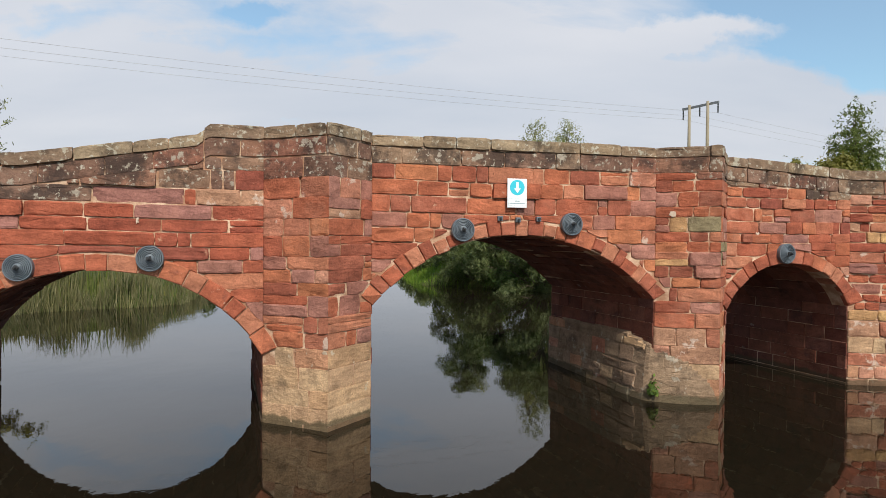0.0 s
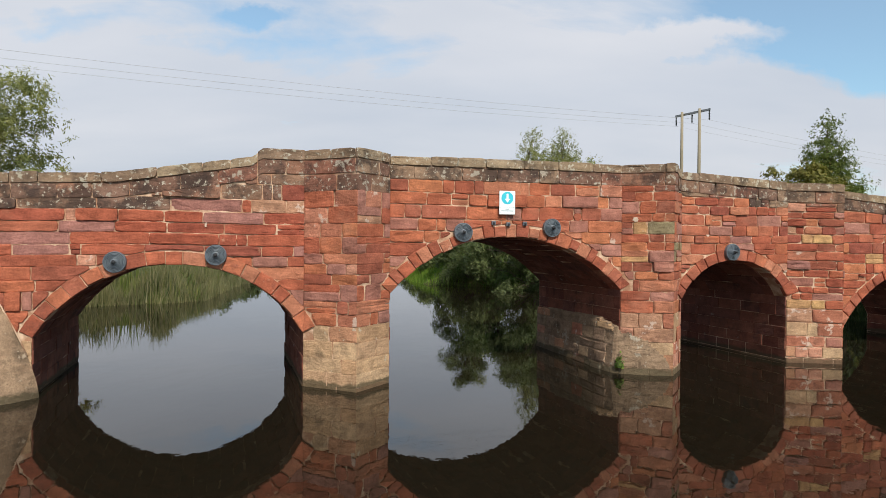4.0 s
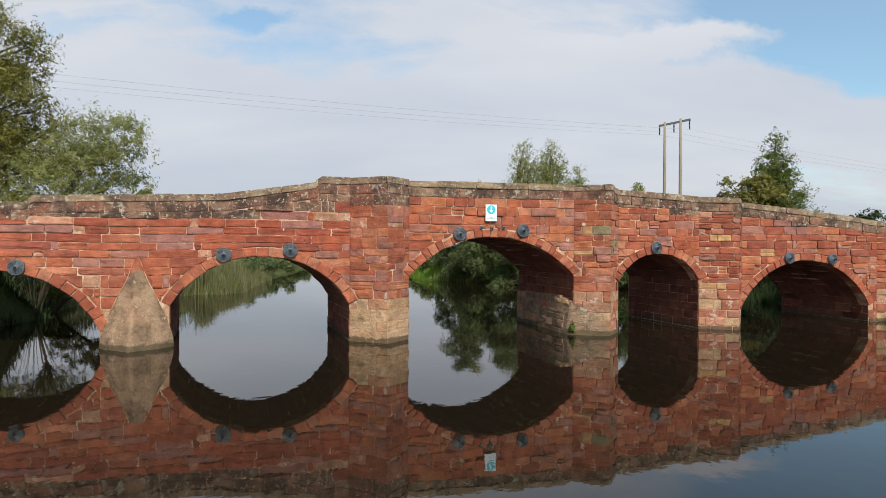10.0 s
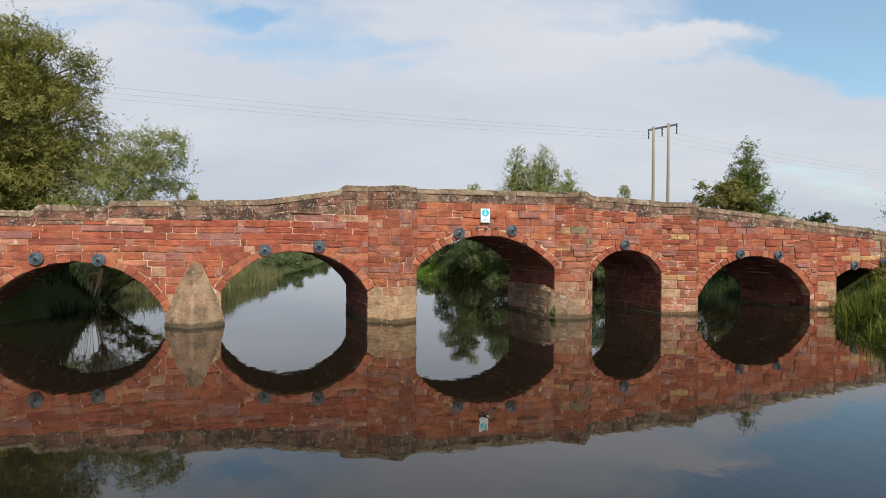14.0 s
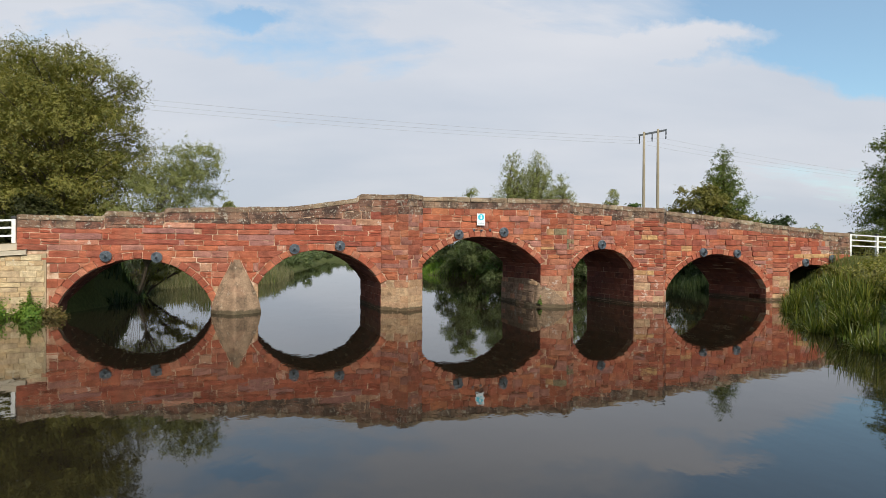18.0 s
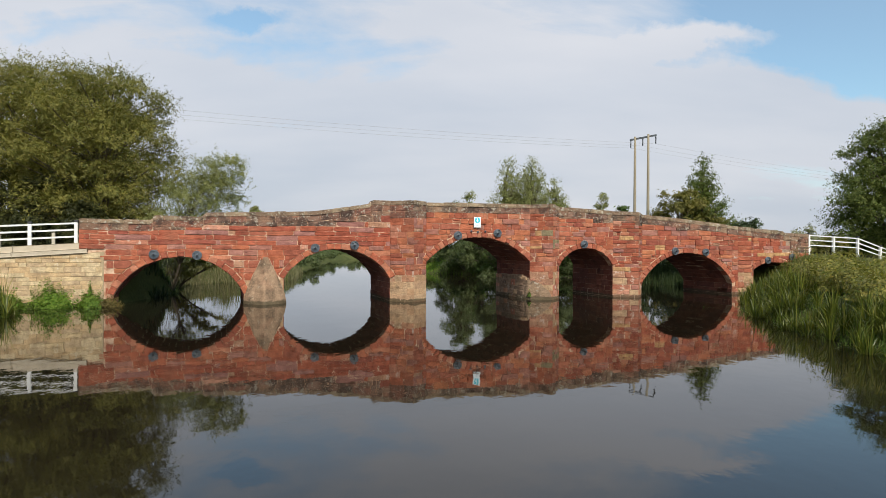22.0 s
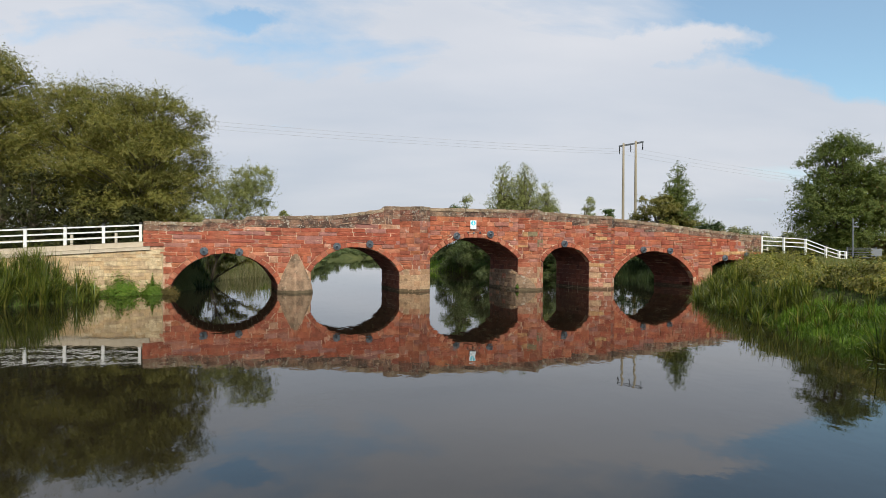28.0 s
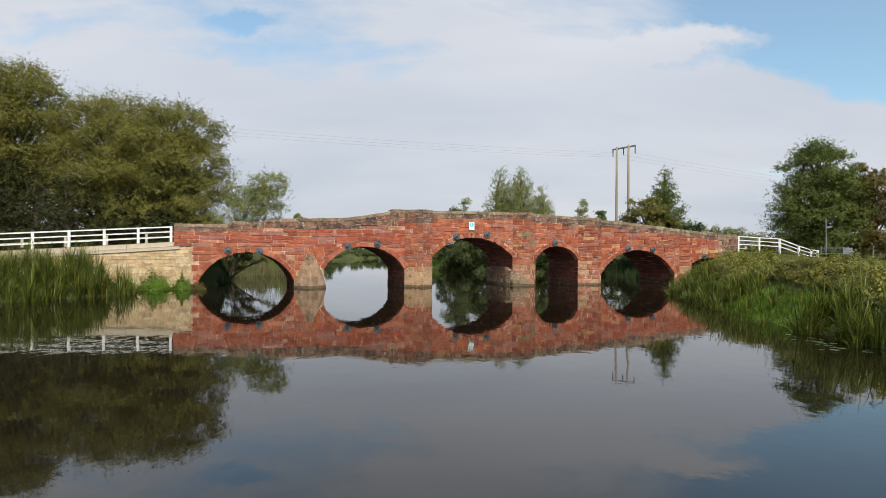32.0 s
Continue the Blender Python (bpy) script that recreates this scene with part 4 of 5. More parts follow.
            part("voussoir", mesh_of("voussoir", v, f, RED_RING), ring)


def cutwater():
    """The low pointed pier foot with its pyramid cap, against the wall between the first two arches."""
    a, b, tip = -8.98, -7.24, -8.12
    zs = [-0.8, -0.02] + list(np.linspace(0.06, 2.34, 22))
    rows = [(z, float(np.interp(z, [-0.8, -0.02, 0.06, 0.4, 0.75, 1.05, 1.3, 1.6, 2.0, 2.34], [0.9, 0.86, 0.80, 0.72, 0.60, 0.48, 0.36, 0.24, 0.12, 0.05])),
             float(np.interp(z, [-0.8, 0.06, 0.4, 0.8, 1.05, 1.33, 1.55, 1.76, 2.1, 2.34], [1.0, 1.0, 0.93, 0.77, 0.65, 0.51, 0.38, 0.26, 0.13, 0.06]))) for z in zs]
    verts, faces = [], []
    cols = 24
    for z, reach, wide in rows:
        for i in range(cols + 1):
            u = i / cols
            x = tip + ((a - tip) * (1 - u * 2) if u < 0.5 else (b - tip) * (u * 2 - 1)) * wide
            t = 1 - abs(u * 2 - 1)
            o = reach * (t ** 0.8) + 0.02
            wob = 0.055 * noise.noise(Vector((x * 2.3, z * 2.6, 1.7))) + 0.035 * noise.noise(Vector((x * 5, z * 6, 4))) + 0.02 * noise.noise(Vector((x * 12, z * 14, 2)))
            wob -= 0.018 if abs((z * 3.6) % 1 - 0.5) < 0.09 else 0.0
            verts.append(on_face(x, z, o + wob, False))
    for j in range(len(rows) - 1):
        for i in range(cols):
            p = j * (cols + 1) + i
            faces.append((p, p + 1, p + cols + 2, p + cols + 1))
    me = mesh_of("cutwater", verts, faces, CUTWATER, True)
    me.materials.append(RED_RING)
    for p in me.polygons:
        c = p.center
        p.material_index = 1 if c.z > 1.98 + 0.45 * noise.noise(Vector((c.x * 3, c.z * 3, 5))) else 0
    return me


FOOT_PLAN = [(3.80, -3.8), (3.80, -2.9), (3.80, -1.6), (3.80, -0.7), (3.82, -0.12), (4.15, 0), (4.45, 0), (4.70, 0)]
FOOT_SWELL = [0.03, 0.08, 0.13, 0.20, 0.22, 0.15, 0.07, 0.02]
FOOT_TOP = [1.10, 1.12, 1.15, 1.12, 1.02, 0.78, 0.50, 0.25]


def foot_line():
    """The run of the skirt round the pier: places, outward ways, swell and top along it."""
    pts = [on_face(x, 0, o, o == 0) for x, o in FOOT_PLAN]
    run = [0.0]
    for a, b in zip(pts, pts[1:]):
        run.append(run[-1] + (b - a).length)

    def at(s, z, out=0.0):
        p = Vector([float(np.interp(s, run, [q[k] for q in pts])) for k in range(3)])
        d = Vector([float(np.interp(s + 0.12, run, [q[k] for q in pts])) - float(np.interp(s - 0.12, run, [q[k] for q in pts])) for k in range(3)]).normalized()
        hi = float(np.interp(s, run, FOOT_TOP))
        u = z / hi
        w = float(np.interp(u, [0, 0.12, 0.6, 1.0, 1.12], [1.1, 0.9, 0.65, 0.30, -0.25]))
        swell = float(np.interp(s, run, FOOT_SWELL))
        q = p + Vector((d.y, -d.x, 0)) * (swell * w + out + (0.02 if u < 1 else -0.05))
        return Vector((q.x, q.y, z))
    return at, run[-1], lambda s: float(np.interp(s, run, FOOT_TOP))


def footing():
    """Rounded rubble skirt at the foot of the pier right of the highest arch, with its small stones."""
    at, long, hi = foot_line()
    ss, zs = np.linspace(0, long, 90), np.linspace(-0.5, 1.3, 30)
    verts = [at(s, z, 0.012 * noise.noise(Vector((s * 6, z * 8, 2)))) for z in zs for s in ss]
    n = len(ss)
    faces = [(j * n + i, j * n + i + 1, (j + 1) * n + i + 1, (j + 1) * n + i) for j in range(len(zs) - 1) for i in range(n - 1)]
    foot = part("footing", mesh_of("footing", verts, faces, RUBBLE), bridge, "rounded rubble skirt at the pier's foot")
    r = random.Random(77)
    z = -0.12
    while z < 1.2:
        h = r.uniform(0.16, 0.30)
        s = r.uniform(-0.1, 0.0) + 0.1
        while s < long - 0.06:
            e = min(long, s + r.uniform(0.25, 0.75))
            top_z = min(z + h, hi((s + e) / 2) + r.uniform(-0.03, 0.03))
            if top_z - z > 0.05:
                out = r.uniform(0.002, 0.012)
                fr, bk = [], []
                for u, q in ((s, z), ((s + e) / 2, z), (e, z), (e, (z + top_z) / 2), (e, top_z), ((s + e) / 2, top_z), (s, top_z), (s, (z + top_z) / 2)):
                    cu, cq = u + ((s + e) / 2 - u) * 0.02, q + ((z + top_z) / 2 - q) * 0.03
                    cu, cq = cu + r.uniform(-0.02, 0.02), cq + r.uniform(-0.015, 0.015)
                    fr.append(at(cu, cq, out + r.uniform(-0.005, 0.005)))
                    bk.append(at(cu, cq, -0.05))
                v, f = block(fr, bk, 0.016, r, 1.2)
                pale = r.random()
                part("rubble_stone", mesh_of("rubble_stone", v, f, RUBBLE if pale < 0.7 else FADED if pale < 0.78 else TAN), foot)
            s = e
        z += h

# ---------------------------------------------------------------- ironwork and sign on the bridge


def facing(x, z, out=0.0):
    """A pose on the wall: local x along it, local -y outward, local z up."""
    p = on_face(x, z, out)
    n = line_normal(x)
    if nose(x) > 0:
        n = (on_face(x + 0.05, 0) - on_face(x - 0.05, 0)).cross(Vector((0, 0, 1))).normalized()
    rot = Matrix(((-n.y, -n.x, 0), (n.x, -n.y, 0), (0, 0, 1))).to_4x4()
    return Matrix.Translation(p) @ rot


def wall_plate():
    """Round iron wall plate with concentric ribs, a tie-rod end and a square nut."""
    ob = tagged(new("wall_plate"), "round grey cast-iron tie plate with concentric ribs on the bridge wall", "tie plate", "tie plates on the bridge wall")
    prof = [(0.195, 0.055), (0.195, -0.030), (0.188, -0.038), (0.178, -0.038), (0.172, -0.028)]
    r = 0.172
    while r > 0.07:
        prof += [(r - 0.004, -0.018), (r - 0.008, -0.042), (r - 0.016, -0.044), (r - 0.020, -0.018)]
        r -= 0.0245
    prof += [(0.062, -0.035), (0.055, -0.062), (0.045, -0.066), (0.001, -0.066)]
    v, f = lathe(prof, 36)
    part("plate", mesh_of("plate", v, f, IRON), ob)
    part("nut", box_mesh("nut", (-0.034, -0.10, -0.034), (0.034, -0.060, 0.034), BOLT, 0.006), ob, "dark square nut")
    v, f = lathe([(0.019, -0.09), (0.019, -0.155), (0.014, -0.162), (0.001, -0.162)], 12)
    part("rod_end", mesh_of("rod_end", v, f, BOLT), ob, "dark threaded rod end")
    return ob


PLATES = [(-12.40, 2.13), (-10.80, 2.09), (-6.05, 2.42), (-4.37, 2.555), (0.29, 3.045), (2.17, 3.165), (6.57, 2.67), (11.69, 2.345), (13.54, 2.29), (17.52, 1.86), (19.17, 2.05)]
first = wall_plate()
first.matrix_basis = facing(*PLATES[0], 0.062)
for k, q in enumerate(PLATES[1:]):
    turn = Matrix.Rotation(radians(37 * k), 4, "Y")
    copy_thing(first, facing(*q, 0.062) @ turn)

sign = tagged(new("navigation_sign"), "white navigation sign with a white down arrow on a cyan disc", "sign")
sign.matrix_basis = facing(1.19, 3.675, 0.088)
part("panel", box_mesh("panel", (-0.172, -0.012, -0.245), (0.172, 0.012, 0.245), SIGN_WHITE, 0.004), sign)
for x in (-0.1, 0.1):
    part("spacer", box_mesh("spacer", (x - 0.02, 0.0125, -0.2), (x + 0.02, 0.085, 0.2), STEEL, 0.003), sign, "grey fixing rail")
v, f = lathe([(0.130, -0.0125), (0.130, -0.0165), (0.127, -0.0175), (0.001, -0.0175)], 48)
part("disc", mesh_of("disc", [(a, b, c + 0.095) for a, b, c in v], f, SIGN_BLUE), sign, "cyan disc")
ar = [(-0.022, 0.085), (-0.022, -0.02), (-0.062, -0.02), (0.0, -0.098), (0.062, -0.02), (0.022, -0.02), (0.022, 0.085)]
v = [(x, -0.0185, z + 0.10) for x, z in ar] + [(x, -0.0215, z + 0.10) for x, z in ar]
f = [tuple(range(7, 14))] + [(i, (i + 1) % 7, (i + 1) % 7 + 7, i + 7) for i in range(7)]
part("arrow", mesh_of("arrow", v, f, SIGN_WHITE), sign, "white arrow pointing down")
for a, b, z in ((-0.04, 0.045, -0.135), (-0.135, 0.135, -0.172)):
    part("text_bar", box_mesh("text_bar", (a, -0.0145, z - 0.009), (b, -0.0115, z + 0.009), SIGN_PRINT, 0), sign, "grey bar of small print")
for lo, hi in (((-0.155, -0.098), (0.155, -0.094)), ((-0.155, -0.214), (0.155, -0.210)), ((-0.155, -0.210), (-0.151, -0.098)), ((0.151, -0.210), (0.155, -0.098))):
    part("border_line", box_mesh("border_line", (lo[0], -0.0138, lo[1]), (hi[0], -0.0115, hi[1]), SIGN_PRINT, 0), sign)

for x, z in ((0.92, 3.245), (1.23, 3.225), (1.585, 3.245)):
    ob = tagged(new("wall_bolt"), "small dark iron bolt on a square washer in the wall", "bolt", "bolts under the sign")
    ob.matrix_basis = facing(x, z, 0.055)
    part("washer", box_mesh("washer", (-0.042, -0.016, -0.042), (0.042, 0.05, 0.042), IRON, 0.005), ob)
    part("nut", box_mesh("nut", (-0.02, -0.05, -0.02), (0.02, -0.014, 0.02), BOLT, 0.005), ob)

# ---------------------------------------------------------------- abutment wall and fences


def cope(x):
    return 2.33 + (x + 15.0) * 0.073


def buff_wall():
    wall = tagged(new("retaining_wall"), "buff stone retaining wall beside the bridge", "wall", kind="structure")
    xs = np.linspace(-34, -14.18, 24)
    verts, faces = [], []
    for x in xs:
        a, b = on_face(x, 0, 0.05, False), on_face(x, 0, -0.45, False)
        verts += [(a.x, a.y, -0.8), (a.x, a.y, cope(x) - 0.16), (b.x, b.y, cope(x) - 0.16), (b.x, b.y, -0.8)]
    for i in range(len(xs) - 1):
        for s in range(4):
            t = (s + 1) % 4
            faces.append((i * 4 + s, i * 4 + 4 + s, i * 4 + 4 + t, i * 4 + t))
    faces.append(tuple(range(len(verts) - 4, len(verts))))
    part("wall_core", mesh_of("wall_core", verts, faces, JOINT), wall)
    z = -0.15
    r = random.Random(5)
    while z < 2.3:
        h = r.choice([0.17, 0.2, 0.23, 0.26])
        x = -14.2 - r.uniform(0, 0.12)
        while x > -24:
            w = r.uniform(0.20, 0.66)
            a, b = x - w, x
            slump = r.uniform(-0.012, 0.012)
            top_z = min(z + h, cope((a + b) / 2) - 0.17)
            if top_z - z > 0.05:
                j = 0.065 + r.uniform(-0.005, 0.02)
                fr, bk = [], []
                for u, q in ((a + 0.005, z + 0.005 + slump), (b - 0.005, z + 0.005), (b - 0.005, top_z - 0.005), (a + 0.005, top_z - 0.005 + slump)):
                    fr.append(on_face(u + r.uniform(-0.006, 0.006), q + r.uniform(-0.006, 0.006), j, False))
                    bk.append(on_face(u, q, 0.0, False))
                vv, ff = block(fr, bk, 0.006, r, 0.7)
                part("stone", mesh_of("stone", vv, ff, BUFF), wall)
            x = a
        z += h
    x = -14.75
    while x > -34:
        e = x - 2.4
        a, b = on_face(e, cope(e) - 0.07, -0.16, False), on_face(x, cope(x) - 0.07, -0.16, False)
        part("coping", beam_mesh("coping", a, b - (b - a).normalized() * 0.01, 0.56, 0.17, CONCRETE, 0.02), wall, "pale concrete coping slab")
        a, b = on_face(e, cope(e) + 0.14, -0.24, False), on_face(x, cope(x) + 0.14, -0.24, False)
        part("kerb_beam", beam_mesh("kerb_beam", a, b - (b - a).normalized() * 0.01, 0.34, 0.25, CONCRETE, 0.02), wall, "stained pale concrete kerb beam")
        x = e


def fence_post(parent, x, z0, z1, off, wide=0.13, paint=WHITE, capped=True):
    p = on_face(x, 0, off, False)
    n = line_normal(x)
    rot = Matrix(((-n.y, -n.x, 0), (n.x, -n.y, 0), (0, 0, 1))).to_4x4()
    post = part("post", box_mesh("post", (-wide / 2, -wide / 2, z0), (wide / 2, wide / 2, z1 - 0.045), paint, 0.008), parent)
    post.matrix_basis = Matrix.Translation((p.x, p.y, 0)) @ rot
    if capped:
        part("cap", box_mesh("cap", (-wide / 2 - 0.008, -wide / 2 - 0.008, z1 - 0.044), (wide / 2 + 0.008, wide / 2 + 0.008, z1 + 0.055), BLACK, 0.014), post, "black post cap")


def fence(label, stations, off, group, rail_at=(0.08, 0.34, 0.62), paint=WHITE):
    """stations: x, foot, top of each post."""
    ob = tagged(new("fence"), label, "fence", group)
    for x, z0, z1 in stations:
        fence_post(ob, x, z0 - 0.25, z1, off, 0.13, paint, paint is WHITE)
    for (xa, fa, ta), (xb, fb, tb) in zip(stations, stations[1:]):
        for down in rail_at:
            a, b = on_face(xa, ta - down * (ta - fa) / 0.9, off + 0.02, False), on_face(xb, tb - down * (tb - fb) / 0.9, off + 0.02, False)
            part("rail", beam_mesh("rail", a, b, 0.045, 0.058, paint, 0.006), ob)
    return ob


buff_wall()
left_posts = [(-15.18 - 1.48 * k, cope(-15.18 - 1.48 * k) + 0.25, 3.47 - 0.098 * k) for k in range(12)]
fence("white-painted timber post and rail fence with black caps on the kerb", left_posts, -0.24, "road fences")
fence("weathered cream timber rail fence on the far side of the road", [(-14.6 - 1.9 * k, cope(-14.6 - 1.9 * k) + 0.1, 3.22 - 0.12 * k) for k in range(9)], -BRIDGE_DEEP + 0.1, "road fences", (0.3,), CREAM)
fence("white-painted timber fence that drops towards the meadow at its end",
      [(20.46, 2.42, 3.37), (22.25, 2.38, 3.29), (24.05, 2.30, 3.22), (25.80, 1.85, 2.70), (26.95, 1.60, 2.42), (27.55, 1.55, 2.38)], -0.1, "road fences")
fence("weathered cream timber fence on the far side of the road", [(20.6 + 1.9 * k, 2.2 - 0.1 * k, 2.85 - 0.1 * k) for k in range(3)], -BRIDGE_DEEP + 0.1, "road fences", (0.3,), CREAM)

# ---------------------------------------------------------------- power line
LINE_WAY = Vector((0.88, 0.475, 0)).normalized()
ARM_WAY = Vector((0.53, -0.848, 0)).normalized()
HUB = Vector((26.86, 72.1, 0))


def power_pole(hub):
    ob = tagged(new("power_pole"), "grey wooden twin-pole power pylon with a crossarm and three insulators", "power pole", "power poles")
    ob.location = hub
    for s in (-1, 1):
        p = ARM_WAY * (1.22 * s)
        v, f = tube([p + Vector((0, 0, 0.3)), p + Vector((0, 0, 7)), p + Vector((0, 0, 13)), p + Vector((0, 0, 18.85))], [0.24, 0.21, 0.18, 0.15], 10)
        part("pole", mesh_of("pole", v, f, POLE_WOOD, True), ob)
    part("crossarm", beam_mesh("crossarm", ARM_WAY * -2.35 + Vector((0, 0, 18.55)) + LINE_WAY * 0.22, ARM_WAY * 2.45 + Vector((0, 0, 18.55)) + LINE_WAY * 0.22, 0.16, 0.24, STEEL), ob, "grey steel crossarm")
    for s in (-2.25, 0, 2.35):
        q = ARM_WAY * s + LINE_WAY * 0.22 + Vector((0, 0, 18.45))
        pts, rad = [], []
        for k in range(13):
            pts.append(q - Vector((0, 0, 0.09 * k)))
            rad.append(0.05 if k % 2 else 0.105)
        v, f = tube(pts, rad, 8)
        part("insulator", mesh_of("insulator", v, f, BOLT), ob, "dark string insulator")
    return ob


pole_1 = power_pole(HUB)
pole_2 = copy_thing(pole_1, Matrix.Translation(HUB - LINE_WAY * 128 + Vector((0, 0, -0.6))))
pole_3 = copy_thing(pole_1, Matrix.Translation(HUB + LINE_WAY * 120 + Vector((0, 0, -1.2))))
for s in (-2.25, 0, 2.35):
    ob = tagged(new("power_cable"), "thin dark overhead power cable sagging between poles", "cable", "overhead cables")
    for far, drop in ((-128, -0.6), (120, -1.2)):
        pts = []
        for k in range(33):
            u = k / 32
            p = HUB + LINE_WAY * (0.22 + far * u) + ARM_WAY * s
            pts.append(p + Vector((0, 0, 17.36 + drop * u - 1.5 * 4 * u * (1 - u))))
        v, f = tube(pts, [0.012] * len(pts), 5)
        part("span", mesh_of("span", v, f, CABLE), ob)

# ---------------------------------------------------------------- plants


def leaf_cloud(points, size, aspect, out, spread, rng, droop=0.0):
    """Rhombic leaves at points; out: outward ways that the leaf normals lean to."""
    n = len(points)
    nrm = out * spread * 1.5 + rng.normal(size=(n, 3)) * 0.5 + np.array([0, 0, 0.4])
    nrm /= np.linalg.norm(nrm, axis=1)[:, None] + 1e-9
    a = np.cross(nrm, rng.normal(size=(n, 3)))
    a[:, 2] -= droop
    a -= nrm * (a * nrm).sum(1)[:, None]
    a /= np.linalg.norm(a, axis=1)[:, None] + 1e-9
    b = np.cross(nrm, a)
    s = (size * rng.uniform(0.6, 1.35, n))[:, None]
    v = np.empty((n, 4, 3))
    v[:, 0] = points - a * s
    v[:, 1] = points + b * s * aspect + a * s * 0.1
    v[:, 2] = points + a * s
    v[:, 3] = points - b * s * aspect + a * s * 0.1
    return v.reshape(-1, 3)


def tree(name, label, category, base, height, wide, material, leaves, leaf=0.13, aspect=0.4, low=0.22, lumps=16, seed=1, shape="round", group="", droop=0.3, lean=(0, 0), shoots=0.25, lump_size=1.0, pack=0.5, stem=1.0):
    rng = np.random.default_rng(seed)
    ob = tagged(new(name), label, category, group)
    ob.location = base
    # lumps of foliage inside an uneven envelope
    centres, sizes = [], []
    tries = 0
    while len(centres) < lumps and tries < 4000:
        tries += 1
        h = rng.uniform(low, 0.97)
        u = (h - low) / (1 - low)
        if shape == "round":
            r = wide * math.sqrt(max(0.02, 1 - (2 * u - 0.85) ** 2 / 1.45))
        elif shape == "cone":
            r = wide * (1.03 - u) ** 0.9
        else:
            r = wide * (0.55 + 0.45 * math.sin(math.pi * min(1, u + 0.15)))
        w, d = rng.uniform(0, 2 * math.pi), math.sqrt(rng.uniform(0.05, 1))
        s = lump_size * height * rng.uniform(0.085, 0.16) * (0.75 if shape == "cone" else 1) * (1.0 - 0.25 * u)
        d = max(0.0, r * d - s * 0.55)
        c = np.array([math.cos(w) * d + lean[0] * u, math.sin(w) * d + lean[1] * u, h * height - s * 0.5])
        if all(np.linalg.norm(c - q) > pack * (s + z) for q, z in zip(centres, sizes)):
            centres.append(c)
            sizes.append(s)
    # trunk and limbs
    bend = rng.normal(size=(5, 2)) * 0.03 * height
    trunk = [(bend[k][0] * k / 4 + lean[0] * (k / 4) * 0.5, bend[k][1] * k / 4 + lean[1] * (k / 4) * 0.5, height * 0.72 * k / 4 - (0.3 if k == 0 else 0)) for k in range(5)]
    rad = [height * 0.026 * stem * (1.25 - 0.24 * k) for k in range(5)]
    v, f = tube(trunk, rad, 8)
    part("trunk", mesh_of("trunk", v, f, BARK, True), ob)
    limbs_v, limbs_f = [], []
    for c in centres:
        k = int(np.clip(c[2] / (height * 0.72) * 4 - 1.2, 0, 3))
        p = np.array(trunk[k])
        mid = (p + c) / 2 + np.array([0, 0, 0.08 * height])
        v, f = tube([p, mid, c], [height * 0.008 * stem, height * 0.005 * stem, height * 0.002 * stem], 5)
        o = len(limbs_v)
        limbs_v += v
        limbs_f += [tuple(q + o for q in g) for g in f]
    part("limb_frame", mesh_of("limb_frame", limbs_v, limbs_f, BARK), ob)
    # leaves in sprays round each lump
    tot = sum(s ** 2 for s in sizes)
    allv = []
    for c, s in zip(centres, sizes):
        n = int(leaves * s ** 2 / tot)
        twigs = max(10, n // 16)
        d = rng.normal(size=(twigs, 3))
        d /= np.linalg.norm(d, axis=1)[:, None]
        d[:, 2] = np.where(d[:, 2] < -0.3, -d[:, 2] * 0.6, d[:, 2])
        rr = s * (rng.uniform(0.15, 1.0, twigs) ** 0.45) * (0.78 + 0.5 * rng.random(twigs))
        tip = c + d * rr[:, None]
        grow = d * 0.55 + rng.normal(size=(twigs, 3)) * 0.45 + np.array([0, 0, 0.25 - droop])
        grow /= np.linalg.norm(grow, axis=1)[:, None]
        length = s * rng.uniform(0.25, 0.6, twigs) * (1 + (rng.random(twigs) < shoots) * 0.7)
        along = rng.uniform(-0.45, 1, (twigs, 16))
        sway = rng.normal(size=(twigs, 16, 3)) * (leaf * 0.75)
        pts = tip[:, None] + grow[:, None] * (along * length[:, None])[..., None] + sway
        pts[..., 2] -= droop * 0.35 * np.clip(along, 0, 1) ** 2 * length[:, None]
        out = np.repeat(d[:, None], 16, 1)
        allv.append(leaf_cloud(pts.reshape(-1, 3), leaf, aspect, out.reshape(-1, 3), 0.7, rng, droop))
    part("crown", quads_mesh("crown", np.concatenate(allv), 4, material), ob)
    return ob


def g(x, y):
    return (x, y, max(0.0, ground_z(x, y)) - 0.05)


tree("willow_tree", "large olive-green willow behind the road fence", "tree", g(-19.3, 15.2), 11.2, 4.6, WILLOW, 170000, 0.066, 0.30, 0.28, 108, 21, group="willows by the road", shoots=0.5, lump_size=0.86, pack=0.54)
tree("willow_tree", "large olive-green willow with a broad crown", "tree", g(-24.2, 17.5), 12.0, 5.4, WILLOW, 170000, 0.070, 0.30, 0.34, 108, 22, group="willows by the road", shoots=0.5, lump_size=0.86, pack=0.54)
tree("willow_tree", "tall olive-green willow, the highest of the row", "tree", g(-31.4, 16.0), 14.2, 4.8, WILLOW, 140000, 0.080, 0.30, 0.42, 100, 23, group="willows by the road", shoots=0.5, lump_size=0.86, pack=0.54)
tree("willow_tree", "tall olive-green willow at the end of the row", "tree", g(-36.5, 15.0), 14.4, 5.6, WILLOW, 90000, 0.090, 0.30, 0.42, 79, 24, group="willows by the road", shoots=0.5, lump_size=0.86, pack=0.54)
